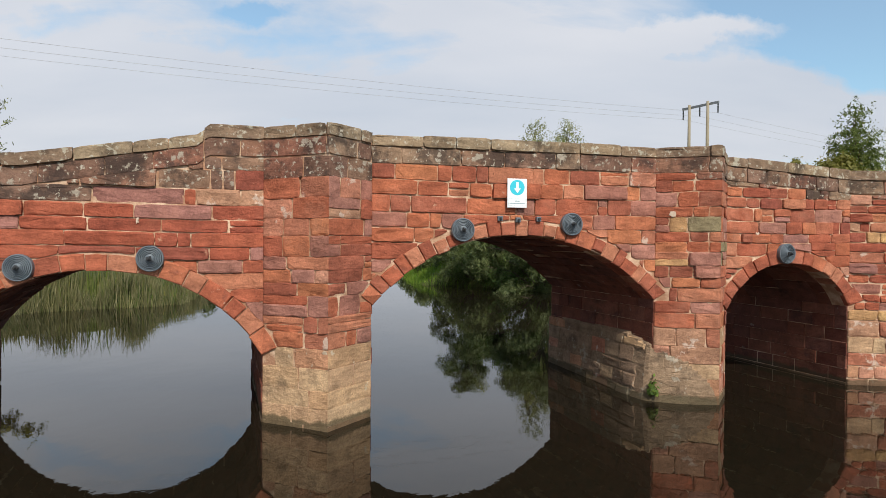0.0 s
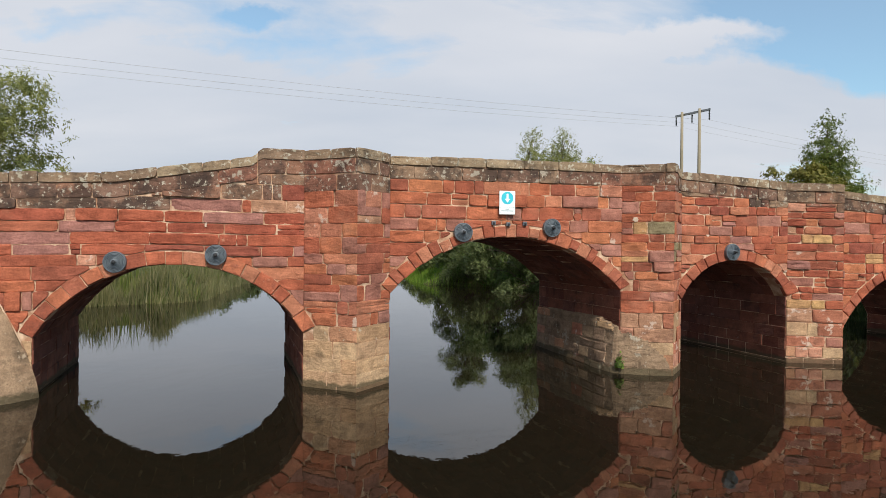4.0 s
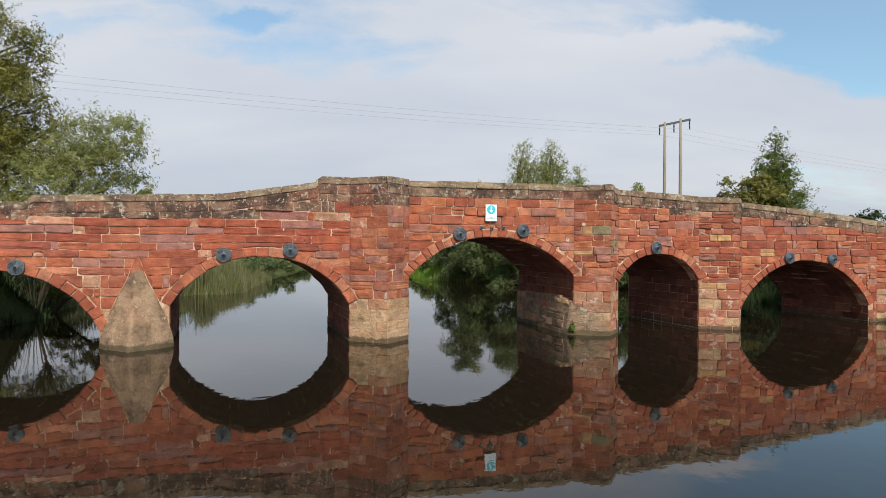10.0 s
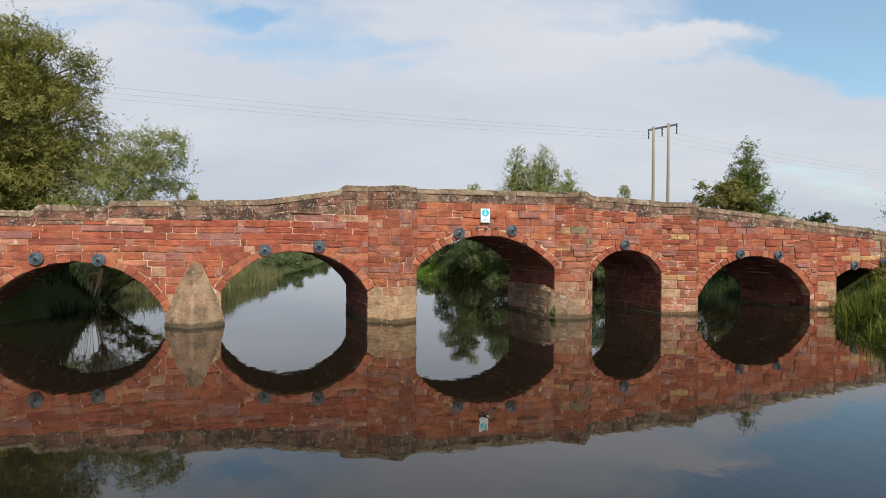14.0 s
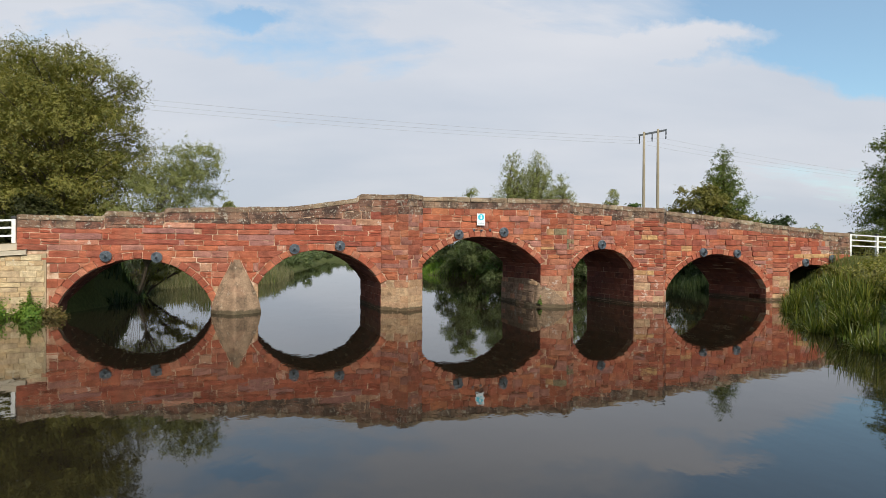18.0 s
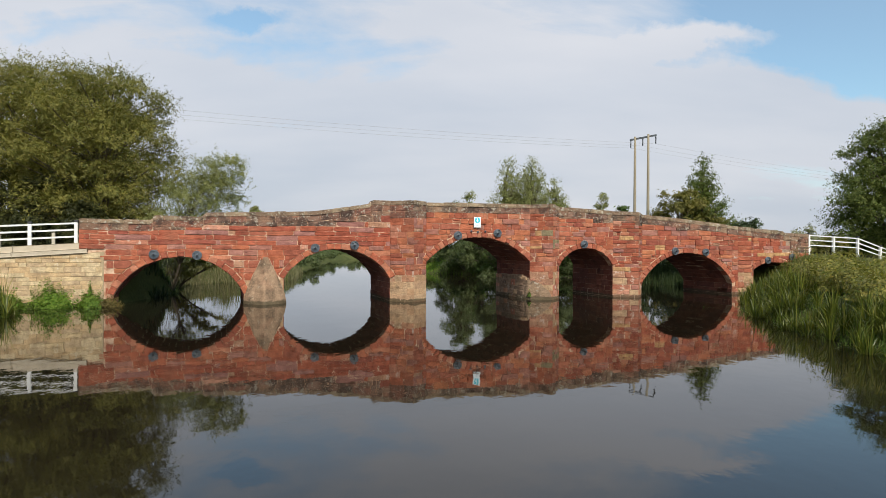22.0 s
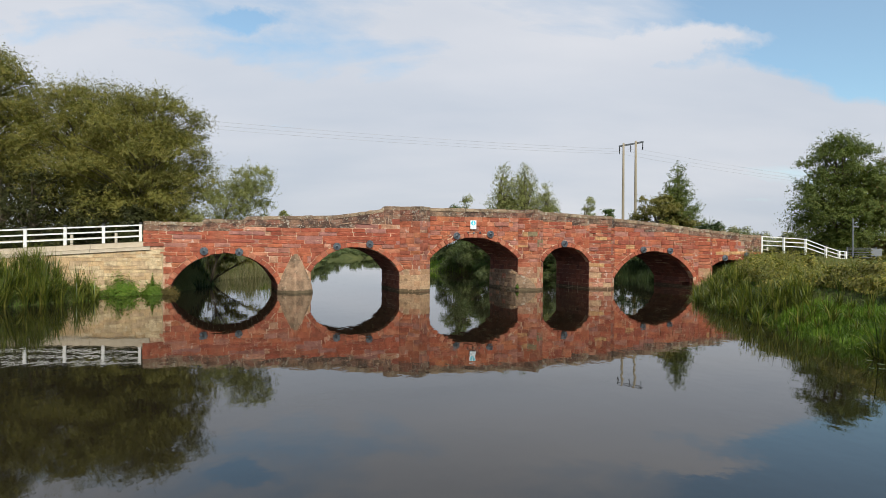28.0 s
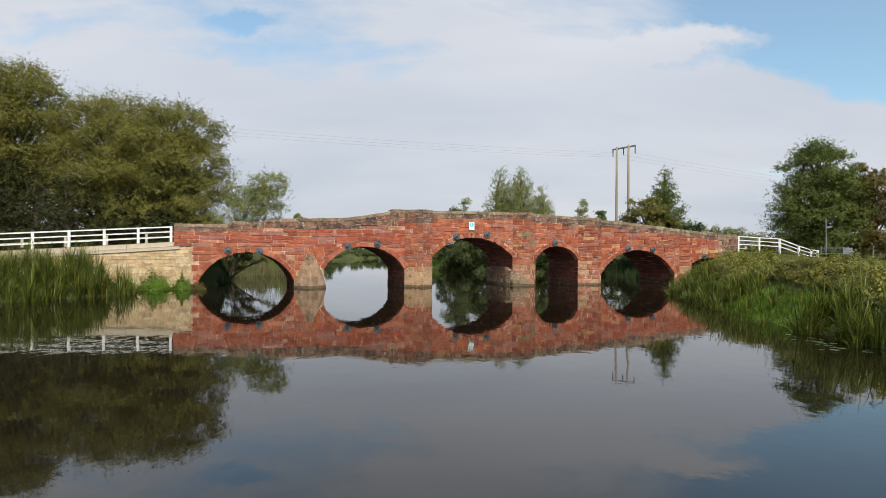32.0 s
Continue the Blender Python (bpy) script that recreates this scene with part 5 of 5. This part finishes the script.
tree("willow_tree", "slender pale green willow on the river bank", "tree", g(-14.9, 14.2), 7.2, 2.35, WILLOW_PALE, 44000, 0.060, 0.28, 0.30, 95, 25, shape="round", lean=(2.9, 0.0), shoots=0.6, pack=0.42, lump_size=0.72, droop=-0.05, stem=0.22)
p = on_face(-8.3, 3.05, -BRIDGE_DEEP - 0.1, False)
tree("sapling", "pale green sapling rooted in the far parapet", "tree", p, 1.45, 1.0, WILLOW_PALE, 2000, 0.045, 0.3, 0.2, 30, 26, shape="cone", group="saplings", shoots=0.8, pack=0.3)
tree("willow_branch", "thin willow branch reaching low over the river", "tree", g(-15.9, 16.4), 2.3, 0.75, WILLOW, 2600, 0.055, 0.28, 0.35, 26, 28, shape="bush", lean=(5.4, -0.7), droop=0.4, pack=0.3, shoots=0.8)
tree("willow_bush", "olive willow bush hanging low over the river", "bush", g(-16.5, 17.6), 2.5, 1.3, WILLOW, 7000, 0.06, 0.3, 0.42, 26, 27, shape="bush", lean=(2.6, -0.6), droop=0.5)
# Bushes in the darkened leaf colour fill the shade under the crowns.
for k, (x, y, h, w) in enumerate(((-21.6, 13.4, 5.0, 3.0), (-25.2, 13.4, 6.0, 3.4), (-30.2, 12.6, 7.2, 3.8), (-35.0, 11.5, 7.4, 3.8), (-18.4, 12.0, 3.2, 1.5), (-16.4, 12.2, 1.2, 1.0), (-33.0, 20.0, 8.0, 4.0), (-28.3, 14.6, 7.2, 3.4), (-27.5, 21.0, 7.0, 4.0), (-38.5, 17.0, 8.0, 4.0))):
    tree("bush", "green bush under the willows, its leaves coloured dark for the shade", "bush", g(x, y), h, w, SHADE_LEAF, 30000, 0.07, 0.36, 0.0, 60, 60 + k, shape="bush", group="bushes under the willows", lump_size=1.1)

tree("willow_bush", "dark green willow bush hanging over the river", "bush", g(5.2, 37.4), 6.2, 4.6, GREY_WILLOW, 76000, 0.095, 0.22, 0.0, 70, 31, shape="bush", droop=0.7, lean=(-0.6, -1.0), group="willows upstream")
tree("willow_bush", "dark green willow bush at the water's edge", "bush", g(0.9, 40.0), 6.2, 3.0, GREY_WILLOW, 50000, 0.095, 0.22, 0.0, 56, 32, shape="bush", droop=0.7, group="willows upstream")
tree("willow_bush", "dark green willow bush at the water's edge", "bush", g(10.9, 33.8), 5.2, 3.8, GREY_WILLOW, 40000, 0.095, 0.22, 0.0, 50, 33, shape="bush", droop=0.6, group="willows upstream")
tree("willow_tree", "bright green young willow beyond the bridge", "tree", g(5.8, 48.5), 11.2, 2.7, WILLOW_PALE, 20000, 0.095, 0.28, 0.40, 60, 34, shape="cone", pack=0.36, lump_size=0.95, group="willows upstream", shoots=0.7, droop=-0.1)
tree("willow_tree", "bright green young willow beyond the bridge", "tree", g(8.3, 49.0), 11.3, 3.6, WILLOW_PALE, 28000, 0.095, 0.28, 0.40, 76, 35, shape="cone", pack=0.36, lump_size=1.0, group="willows upstream", shoots=0.7, droop=-0.1)
tree("sapling", "thin pale sapling leaning beyond the parapet", "tree", g(14.4, 46.0), 7.4, 0.8, WILLOW_PALE, 900, 0.13, 0.3, 0.35, 10, 36, lean=(1.0, 0), group="saplings", lump_size=0.7)
tree("sapling", "thin dark sapling beyond the parapet", "tree", g(17.4, 46.0), 6.1, 0.8, DARK_LEAF, 800, 0.14, 0.4, 0.45, 8, 37, group="saplings", lump_size=0.8)
tree("sapling", "thin pale sapling beyond the parapet", "tree", g(1.3, 47.0), 7.6, 1.1, WILLOW_PALE, 1500, 0.13, 0.3, 0.35, 10, 38, group="saplings", lump_size=0.8)
tree("hawthorn", "rounded olive-brown hawthorn bush behind the bridge", "bush", g(18.4, 31.8), 6.1, 3.7, HAW, 34000, 0.09, 0.45, 0.03, 64, 39, shape="bush")
tree("conifer", "dark green pointed tree behind the bridge", "tree", g(20.4, 33.0), 9.1, 3.7, ASH, 60000, 0.075, 0.36, 0.10, 110, 40, shape="cone", shoots=0.6, lump_size=1.15, pack=0.36, droop=0.0)
tree("ash_tree", "dense dark green broadleaf tree on the meadow", "tree", g(32.5, 28.6), 10.7, 4.2, ASH, 105000, 0.082, 0.42, 0.08, 74, 41, droop=0.1, shoots=0.4)
tree("thorn_tree", "smaller tree with browning leaves on the meadow", "tree", g(35.9, 26.6), 8.6, 2.7, BROWN_LEAF, 22000, 0.12, 0.45, 0.10, 24, 42)
for k, (x, y, h, w, mt) in enumerate(((13.6, 29.5, 3.8, 2.6, SHADE_GREEN), (2.6, 39.0, 5.0, 3.2, DARK_LEAF), (8.3, 35.2, 3.4, 2.6, DARK_LEAF), (12.0, 33.5, 4.4, 3.0, DARK_LEAF), (16.6, 25.0, 3.4, 2.4, SHADE_GREEN), (18.5, 21.5, 2.8, 1.9, SHADE_GREEN), (27.5, 27.5, 1.9, 2.4, HAW), (31.0, 30.5, 2.2, 2.6, DARK_LEAF), (36.0, 27.0, 2.0, 2.6, HAW))):
    tree("bush", "low green scrub by the river and the meadow gate", "bush", g(x, y), h, w, mt, 11000, 0.09, 0.4, 0.0, 28, 80 + k, shape="bush", group="scrub beyond the bridge", lump_size=1.5)


def far_wood(label, spots, seed, leaf, material):
    rng = np.random.default_rng(seed)
    allv = []
    for x, y, h, w in spots:
        for k in range(9):
            s = max(h * 0.2, 0.6)
            c = np.array([x + rng.normal() * w * 0.4, y + rng.normal() * w * 0.3, 0.9 + (h * rng.uniform(0.2, 0.82) if h > 4 else max(0.0, h - s) * rng.uniform(0, 0.9))])
            n = 170 if h > 4 else 320
            d = rng.normal(size=(n, 3))
            d /= np.linalg.norm(d, axis=1)[:, None]
            p = c + d * (s * rng.uniform(0.45, 1.1, n))[:, None]
            allv.append(leaf_cloud(p, leaf, 0.6, d, 0.9, rng))
    return tagged(new("far_woodland", quads_mesh("far_woodland", np.concatenate(allv), 4, material)), label, "woodland", kind="stuff")


wr = random.Random(3)
far_wood("distant line of hedgerow trees across the meadows", [(x, 235 + wr.uniform(-25, 25), wr.uniform(7.0, 12.5), wr.uniform(7, 12)) for x in list(np.arange(40, 330, 5.0)) + list(np.arange(-330, -120, 6.0))], 51, 0.45, HAZY_FAR_LEAF)
far_wood("distant olive hedgerow across the meadows", [(x, 140 + wr.uniform(-8, 8), wr.uniform(4, 6.5), wr.uniform(5, 8)) for x in np.arange(20, 200, 3.5)], 52, 0.32, HAZY_FAR_LEAF)
far_wood("trees on the river bank upstream", [(x, 122 + wr.uniform(-3, 8), wr.uniform(1.6, 3.4) if wr.random() < 0.85 else 5.5, wr.uniform(3, 5)) for x in np.arange(-60, 12, 3.0)], 53, 0.17, GREY_WILLOW)
far_wood("willow scrub along the far banks upstream", [(bank_l(y) - 3.0, y, wr.uniform(0.7, 1.4), 3) for y in np.arange(40, 118, 2.5)] + [(bank_r(y) + 3.0, y, wr.uniform(0.8, 2.0), 3) for y in np.arange(46, 118, 2.5)], 54, 0.10, GREY_WILLOW)


def blades(name, label, category, roots, height, wide, bend, material, seed, rows=5, toward=None):
    rng = np.random.default_rng(seed)
    n = len(roots)
    patch = np.array([noise.noise(Vector((p[0] * 0.55, p[1] * 0.55, seed))) for p in roots])
    h = height * rng.uniform(0.6, 1.15, n) * np.clip(0.95 + 0.75 * patch, 0.4, 1.5)
    w = rng.uniform(0, 2 * math.pi, n) if toward is None else radians(toward) + rng.normal(size=n) * 0.9
    way = np.stack([np.cos(w), np.sin(w), np.zeros(n)], 1)
    lean = rng.uniform(0.05, 1.0, n) ** 1.5 * bend
    t = np.linspace(0, 1, rows)
    up = h[:, None] * (t[None] - 0.28 * lean[:, None] * t[None] ** 2)
    run = (h * lean)[:, None] * t[None] ** 2
    mid = roots[:, None] + way[:, None] * run[..., None]
    mid[..., 2] += up
    side = np.stack([-np.sin(w + 0.9), np.cos(w + 0.9), np.zeros(n)], 1)
    half = (wide * rng.uniform(0.6, 1.3, n))[:, None] * (1 - t[None] ** 1.6 * 0.96)
    left = mid - side[:, None] * half[..., None]
    right = mid + side[:, None] * half[..., None]
    return tagged(new(name, strips_mesh(name, left, right, material)), label, category, kind="stuff")


def scatter(n, y_range, reach, side, seed, clump=0.0, bare=-2.0):
    """Roots along a bank: reach is the distance from the water's edge, out over the land."""
    rng = np.random.default_rng(seed)
    pts = []
    while len(pts) < n:
        y = rng.uniform(*y_range)
        d = rng.uniform(*reach)
        x = bank_r(y) + d if side > 0 else bank_l(y) - d
        if noise.noise(Vector((x * 0.42, y * 0.42, seed * 1.7))) < bare:
            continue
        if clump and noise.noise(Vector((x * 0.9, y * 0.9, seed))) < clump * rng.uniform(-1, 1):
            continue
        if abs(line_y(x) + 1.9 - y) < 2.4 and not (17 < x < 20 and y < line_y(x)):
            continue
        pts.append((x, y, max(ground_z(x, y), -0.3) - 0.03))
    return np.array(pts)


def tussocks(label, centres, per, height, wide, spread, material, seed):
    """Clumps of broad blades that stand up and arch outward from each root."""
    rng = np.random.default_rng(seed)
    n = len(centres) * per
    c = np.repeat(centres, per, 0)
    h = np.repeat(rng.uniform(0.6, 1.25, len(centres)), per) * height * rng.uniform(0.55, 1.1, n)
    w = rng.uniform(0, 2 * math.pi, n)
    way = np.stack([np.cos(w), np.sin(w), np.zeros(n)], 1)
    lean = rng.uniform(0.1, 1.0, n)
    t = np.linspace(0, 1, 6)
    mid = c[:, None] + way[:, None] * ((spread * rng.uniform(0.1, 0.5, n) * 0.4)[:, None] + (h * lean * 0.75)[:, None] * t[None] ** 2)[..., None]
    mid[..., 2] += h[:, None] * (t[None] * (1.1 - 0.15 * lean[:, None]) - 0.62 * lean[:, None] * t[None] ** 2.6)
    turn = w + rng.normal(size=n) * 0.5
    side = np.stack([-np.sin(turn), np.cos(turn), np.zeros(n)], 1)
    half = (wide * rng.uniform(0.6, 1.3, n))[:, None] * (1 - t[None] ** 2.2 * 0.95)
    return tagged(new("reed_bed", strips_mesh("reed_bed", mid - side[:, None] * half[..., None], mid + side[:, None] * half[..., None], material)), label, "reeds", kind="stuff")


tussocks("broad strappy green sedge arching over the river's edge", scatter(190, (-3.6, 15.5), (-0.45, 1.6), 1, 201, 0.3, -0.2), 36, 1.12, 0.017, 0.5, SEDGE, 301)
tussocks("broad strappy green sedge arching over the river's edge", scatter(120, (-22, -9.6), (-0.55, 1.5), 1, 221, 0.3, -0.2), 36, 1.30, 0.017, 0.5, SEDGE, 321)
tussocks("scattered green sedge among low weeds on the shore", scatter(26, (-9.4, -3.6), (-0.3, 1.6), 1, 222), 30, 0.75, 0.015, 0.4, SEDGE, 322)
tussocks("dense dark green sedge on the slope of the bank", scatter(60, (-22, 17), (1.4, 3.0), 1, 202, 0.4, -0.05), 30, 0.75, 0.015, 0.5, SEDGE, 302)
blades("weed_bed", "bright green trailing weeds at the river's edge", "weeds", scatter(6500, (-9.6, -3.4), (-0.75, 1.5), 1, 223), 0.34, 0.017, 1.5, VINE, 323, 4)
blades("tall_grass", "dry olive tall grass at the top of the bank", "grass", scatter(11000, (-20, 19), (2.2, 8.5), 1, 203, 0.3), 0.80, 0.013, 0.8, DRY_REED, 303, 4)
blades("grass", "short green meadow grass", "grass", scatter(26000, (-16, 24), (5.0, 26), 1, 204), 0.24, 0.010, 0.8, VINE, 304, 3)
tussocks("tall dark green sedge in front of the retaining wall", scatter(360, (-11, 3.6), (-0.4, 3.0), -1, 205), 34, 1.50, 0.015, 0.35, SEDGE, 305)
blades("tall_grass", "dry olive grass on the bank below the fence", "grass", scatter(9000, (-14, 2.6), (2.2, 8), -1, 206), 1.05, 0.008, 0.6, DRY_REED, 306, 4)
blades("reed_bed", "olive and straw-coloured reeds upstream of the bridge", "reeds", scatter(4600, (24.6, 40), (-0.8, 2.4), -1, 207, 0.25), 1.22, 0.018, 0.45, STRAW, 307)
blades("reed_bed", "dark green reeds among the straw-coloured ones upstream", "reeds", scatter(700, (24.2, 40), (-0.5, 2.8), -1, 217, 0.35), 1.2, 0.022, 0.7, REED, 317)
blades("reed_bed", "low olive reeds on the shore upstream of the bridge", "reeds", scatter(4500, (16.5, 25.2), (-0.5, 2.6), -1, 212), 0.75, 0.018, 0.5, STRAW, 312)
# Dark-coloured weeds paint shade over the bank behind the first arch.
blades("weed_bed", "weeds behind the bridge, coloured dark for its shade", "weeds", scatter(5000, (10.5, 18.5), (-0.3, 3.4), -1, 213), 0.7, 0.035, 0.9, SHADE_GREEN, 313, 4)
blades("grass", "bright green bank grass far upstream", "grass", scatter(3500, (38, 56), (-0.4, 2.6), 1, 218), 0.55, 0.02, 0.6, VINE, 318, 4)
# Reeds in the same darkened green, for the dim view through the fifth arch.
blades("reed_bed", "green reeds on the bank upstream of the bridge", "reeds", scatter(3000, (20, 32), (-0.5, 2.0), 1, 208), 0.8, 0.022, 0.6, SHADE_GREEN, 308)
blades("weed_bed", "low leafy green weeds on the bank below the wall", "weeds", scatter(11000, (-14, 3.0), (-0.3, 4.5), -1, 210), 0.34, 0.012, 1.1, WEED, 310, 4)
blades("weed_bed", "low leafy green weeds on the bank among reeds", "weeds", scatter(9000, (-22, 17), (0.2, 5), 1, 211), 0.28, 0.016, 1.1, WEED, 311, 4)
blades("reed_bed", "low green weeds at the river's edge", "reeds", scatter(1200, (-22, 12), (-0.5, 0.5), 1, 209, 0.2), 0.35, 0.020, 1.2, WEED, 309, 4)


def leafy_clump(name, label, at, size, count, material, seed, leaf=0.05):
    rng = np.random.default_rng(seed)
    d = rng.normal(size=(count, 3))
    d /= np.linalg.norm(d, axis=1)[:, None]
    d[:, 2] = np.abs(d[:, 2])
    lump = np.array([0.72 + 0.55 * noise.noise(Vector(q * 2.2) + Vector((seed, 0, 0))) + 0.35 * noise.noise(Vector(q * 6.0) + Vector((0, seed, 0))) for q in d])
    p = d * (np.array(size) * (rng.uniform(0.3, 1, count) ** 0.5 * lump)[:, None])
    ob = tagged(new(name), label, "plant")
    ob.location = at
    part("foliage", quads_mesh("foliage", leaf_cloud(p, leaf, 0.55, d, 0.8, rng), 4, material), ob)
    v, f = tube([(0, 0, -0.15), (0.02, 0, 0.1), (0.0, 0.02, size[2] * 0.6)], [0.02, 0.015, 0.006], 5)
    part("stem", mesh_of("stem", v, f, BARK), ob)
    return ob


leafy_clump("weed", "bright green weed growing at the pier's foot", on_face(3.72, 0.12, 0.10, False), (0.14, 0.12, 0.34), 260, WEED, 401, 0.035)
leafy_clump("weed", "bright green climbing weeds against the buff wall", on_face(-15.85, -0.05, 0.40, False), (1.0, 0.55, 1.25), 4200, VINE, 402, 0.042)
leafy_clump("weed", "bright green leafy weeds at the abutment's foot", on_face(-14.60, -0.05, 0.35, False), (0.72, 0.42, 0.95), 2800, VINE, 403, 0.042)
leafy_clump("weed", "thin tall green weed against the abutment", on_face(-14.62, 0.35, 0.22, False), (0.10, 0.10, 0.95), 160, VINE, 407, 0.04)
leafy_clump("weed", "reddish brown dock at the abutment's foot", on_face(-13.95, -0.05, 0.32, False), (0.62, 0.36, 0.62), 1800, BROWN_LEAF, 404, 0.035)
leafy_clump("weed", "bright green leafy weeds against the buff wall", on_face(-17.1, -0.05, 0.7, False), (0.9, 0.6, 0.9), 2600, VINE, 405, 0.042)

thicket = random.Random(15)
for k in range(34):
    y = -11.0 + 27.5 * k / 33 + thicket.uniform(-0.4, 0.4)
    dx = thicket.uniform(2.0, 3.2) if k % 3 else thicket.uniform(3.6, 6.4)
    x = bank_r(y) + dx
    w, h = thicket.uniform(0.6, 1.3), thicket.uniform(0.45, 1.15)
    if y > 10.5:
        h *= 0.6
    leafy_clump("bramble", "tangled olive bramble clump on top of the bank", (x, y, ground_z(x, y) - 0.05), (w * 1.2, w, h * 1.3), 3600, BRAMBLE if k % 4 else HAW, 420 + k, 0.055)
for k, (dx, y, w, h) in enumerate(((3.0, -0.6, 1.2, 1.0), (4.6, -1.2, 1.4, 1.2), (5.4, -3.4, 1.4, 1.0), (3.4, -4.6, 1.2, 0.9))):
    x = bank_l(y) - dx
    leafy_clump("bramble", "tangled olive bramble clump below the road fence", (x, y, ground_z(x, y) - 0.05), (w, w * 0.8, h * 1.25), 4200, BRAMBLE, 480 + k, 0.055)


def mortar_patch(x, z, w, h, seed):
    """A smear of pale mortar on the wall."""
    r = random.Random(seed)
    fr, bk = [], []
    for s in range(11):
        a = 2 * math.pi * s / 11
        q = r.uniform(0.45, 1.25)
        fr.append(on_face(x + math.cos(a) * w * q, z + math.sin(a) * h * q, 0.022))
        bk.append(on_face(x + math.cos(a) * w * q, z + math.sin(a) * h * q, -0.01))
    v, f = block(fr, bk, 0.003, random.Random(seed), 0.4)
    part("mortar_patch", mesh_of("mortar_patch", v, f, WHITE_PATCH), bridge, "smear of pale mortar")


for k, q in enumerate(((4.02, 3.38, 0.045, 0.07), (-4.55, 3.12, 0.022, 0.06), (5.95, 3.05, 0.035, 0.04))):
    mortar_patch(*q, k)

tree("willow_tree", "bright green young willow beyond the bridge", "tree", g(10.9, 50.0), 9.0, 3.0, WILLOW_PALE, 16000, 0.095, 0.28, 0.38, 50, 45, shape="cone", pack=0.36, lump_size=1.0, group="willows upstream", shoots=0.7, droop=-0.1)
shallows = random.Random(8)
rt = np.array([(11.1 + shallows.uniform(-0.5, 0.4), 7.7 + shallows.uniform(-0.5, 0.7), -0.05) for k in range(14)])
blades("water_weed", "thin green stalks floating and standing in the shallows", "water plants", rt, 0.14, 0.010, 1.5, WEED, 330, 4)

rng = np.random.default_rng(77)
v, f = [], []
for k in range(42):
    y = rng.uniform(-19.5, -9.5)
    c = np.array([bank_r(y) - 0.45 - abs(rng.normal()) * 0.6, y, 0.012 + 0.004 * (k % 5)])
    r = rng.uniform(0.05, 0.11)
    w0 = rng.uniform(0, 6.28)
    o = len(v)
    v.append(tuple(c + np.array([0, 0, 0.004])))
    for s in range(14):
        w = w0 + (0.16 + s / 13 * 0.95 * 1.0) * 2 * math.pi * 0.93
        v.append((c[0] + math.cos(w) * r, c[1] + math.sin(w) * r, c[2] + rng.uniform(-0.003, 0.006)))
    f += [(o, o + 1 + s, o + 2 + s) for s in range(13)]
tagged(new("lily_pads", mesh_of("lily_pads", v, f, LILY)), "floating green lily pads near the reeds", "lily pads", kind="stuff")

# ---------------------------------------------------------------- by the meadow gate
gate = tagged(new("metal_gate"), "grey tubular metal field gate at the meadow's edge", "gate")
gate.location = g(30.3, 24.5)
for x in (0.0, 2.2):
    v, f = tube([(x, 0, -0.2), (x, 0, 1.0)], [0.055, 0.055], 8)
    part("gate_post", mesh_of("gate_post", v, f, STEEL), gate)
for z in (0.2, 0.4, 0.6, 0.78, 0.92):
    v, f = tube([(0.03, 0, z), (2.17, 0, z)], [0.022, 0.022], 6)
    part("gate_bar", mesh_of("gate_bar", v, f, STEEL), gate)
board = tagged(new("notice_board"), "pale grey notice board on two short posts", "notice board")
board.location = g(31.9, 23.6)
part("panel", box_mesh("panel", (-0.4, -0.03, 0.4), (0.4, 0.03, 0.95), STEEL, 0.01), board)
for x in (-0.32, 0.32):
    part("leg", box_mesh("leg", (x - 0.04, 0.032, -0.2), (x + 0.04, 0.10, 1.0), POLE_WOOD, 0.005), board)
post = tagged(new("sign_post"), "tall thin grey sign post with a small side bracket", "post")
post.location = g(30.4, 24.0)
v, f = tube([(0, 0, -0.3), (0, 0, 3.2)], [0.05, 0.045], 8)
part("pole", mesh_of("pole", v, f, STEEL), post)
part("bracket", box_mesh("bracket", (0.05, -0.02, 2.5), (0.45, 0.02, 2.62), STEEL, 0.005), post)
wire = tagged(new("wire_fence"), "low grey post and wire fence along the meadow", "fence")
wire.location = g(33, 24.6)
for k in range(9):
    v, f = tube([(1.6 + 1.8 * k, 0.1 * k, -0.3), (1.6 + 1.8 * k, 0.1 * k, 1.15)], [0.05, 0.045], 6)
    part("post", mesh_of("post", v, f, POLE_WOOD), wire)
for z in (0.45, 0.75, 1.05):
    v, f = tube([(1.6, -0.06, z), (16.0, 0.74, z)], [0.012, 0.012], 4)
    part("wire", mesh_of("wire", v, f, STEEL), wire)

# stones of the bridge last
foot = part("cutwater", cutwater(), bridge, "tan pointed pier foot with a worn pyramid cap")
for end in (-8.98, -7.24):
    pts = []
    for z, wide in ((0.75, 0.80), (1.05, 0.66), (1.33, 0.52), (1.55, 0.39), (1.8, 0.26), (2.25, 0.09)):
        x = -8.12 + (end + 8.12) * wide
        pts.append(on_face(x, z, 0.03, False))
    v, f = tube(pts, [0.008, 0.013, 0.009, 0.014, 0.010, 0.006], 6)
    part("mortar_fillet", mesh_of("mortar_fillet", v, f, MORTAR, True), foot, "cream mortar fillet along the cap's edge")
footing()
wall_stones()
parapet_stones()
ring_stones()
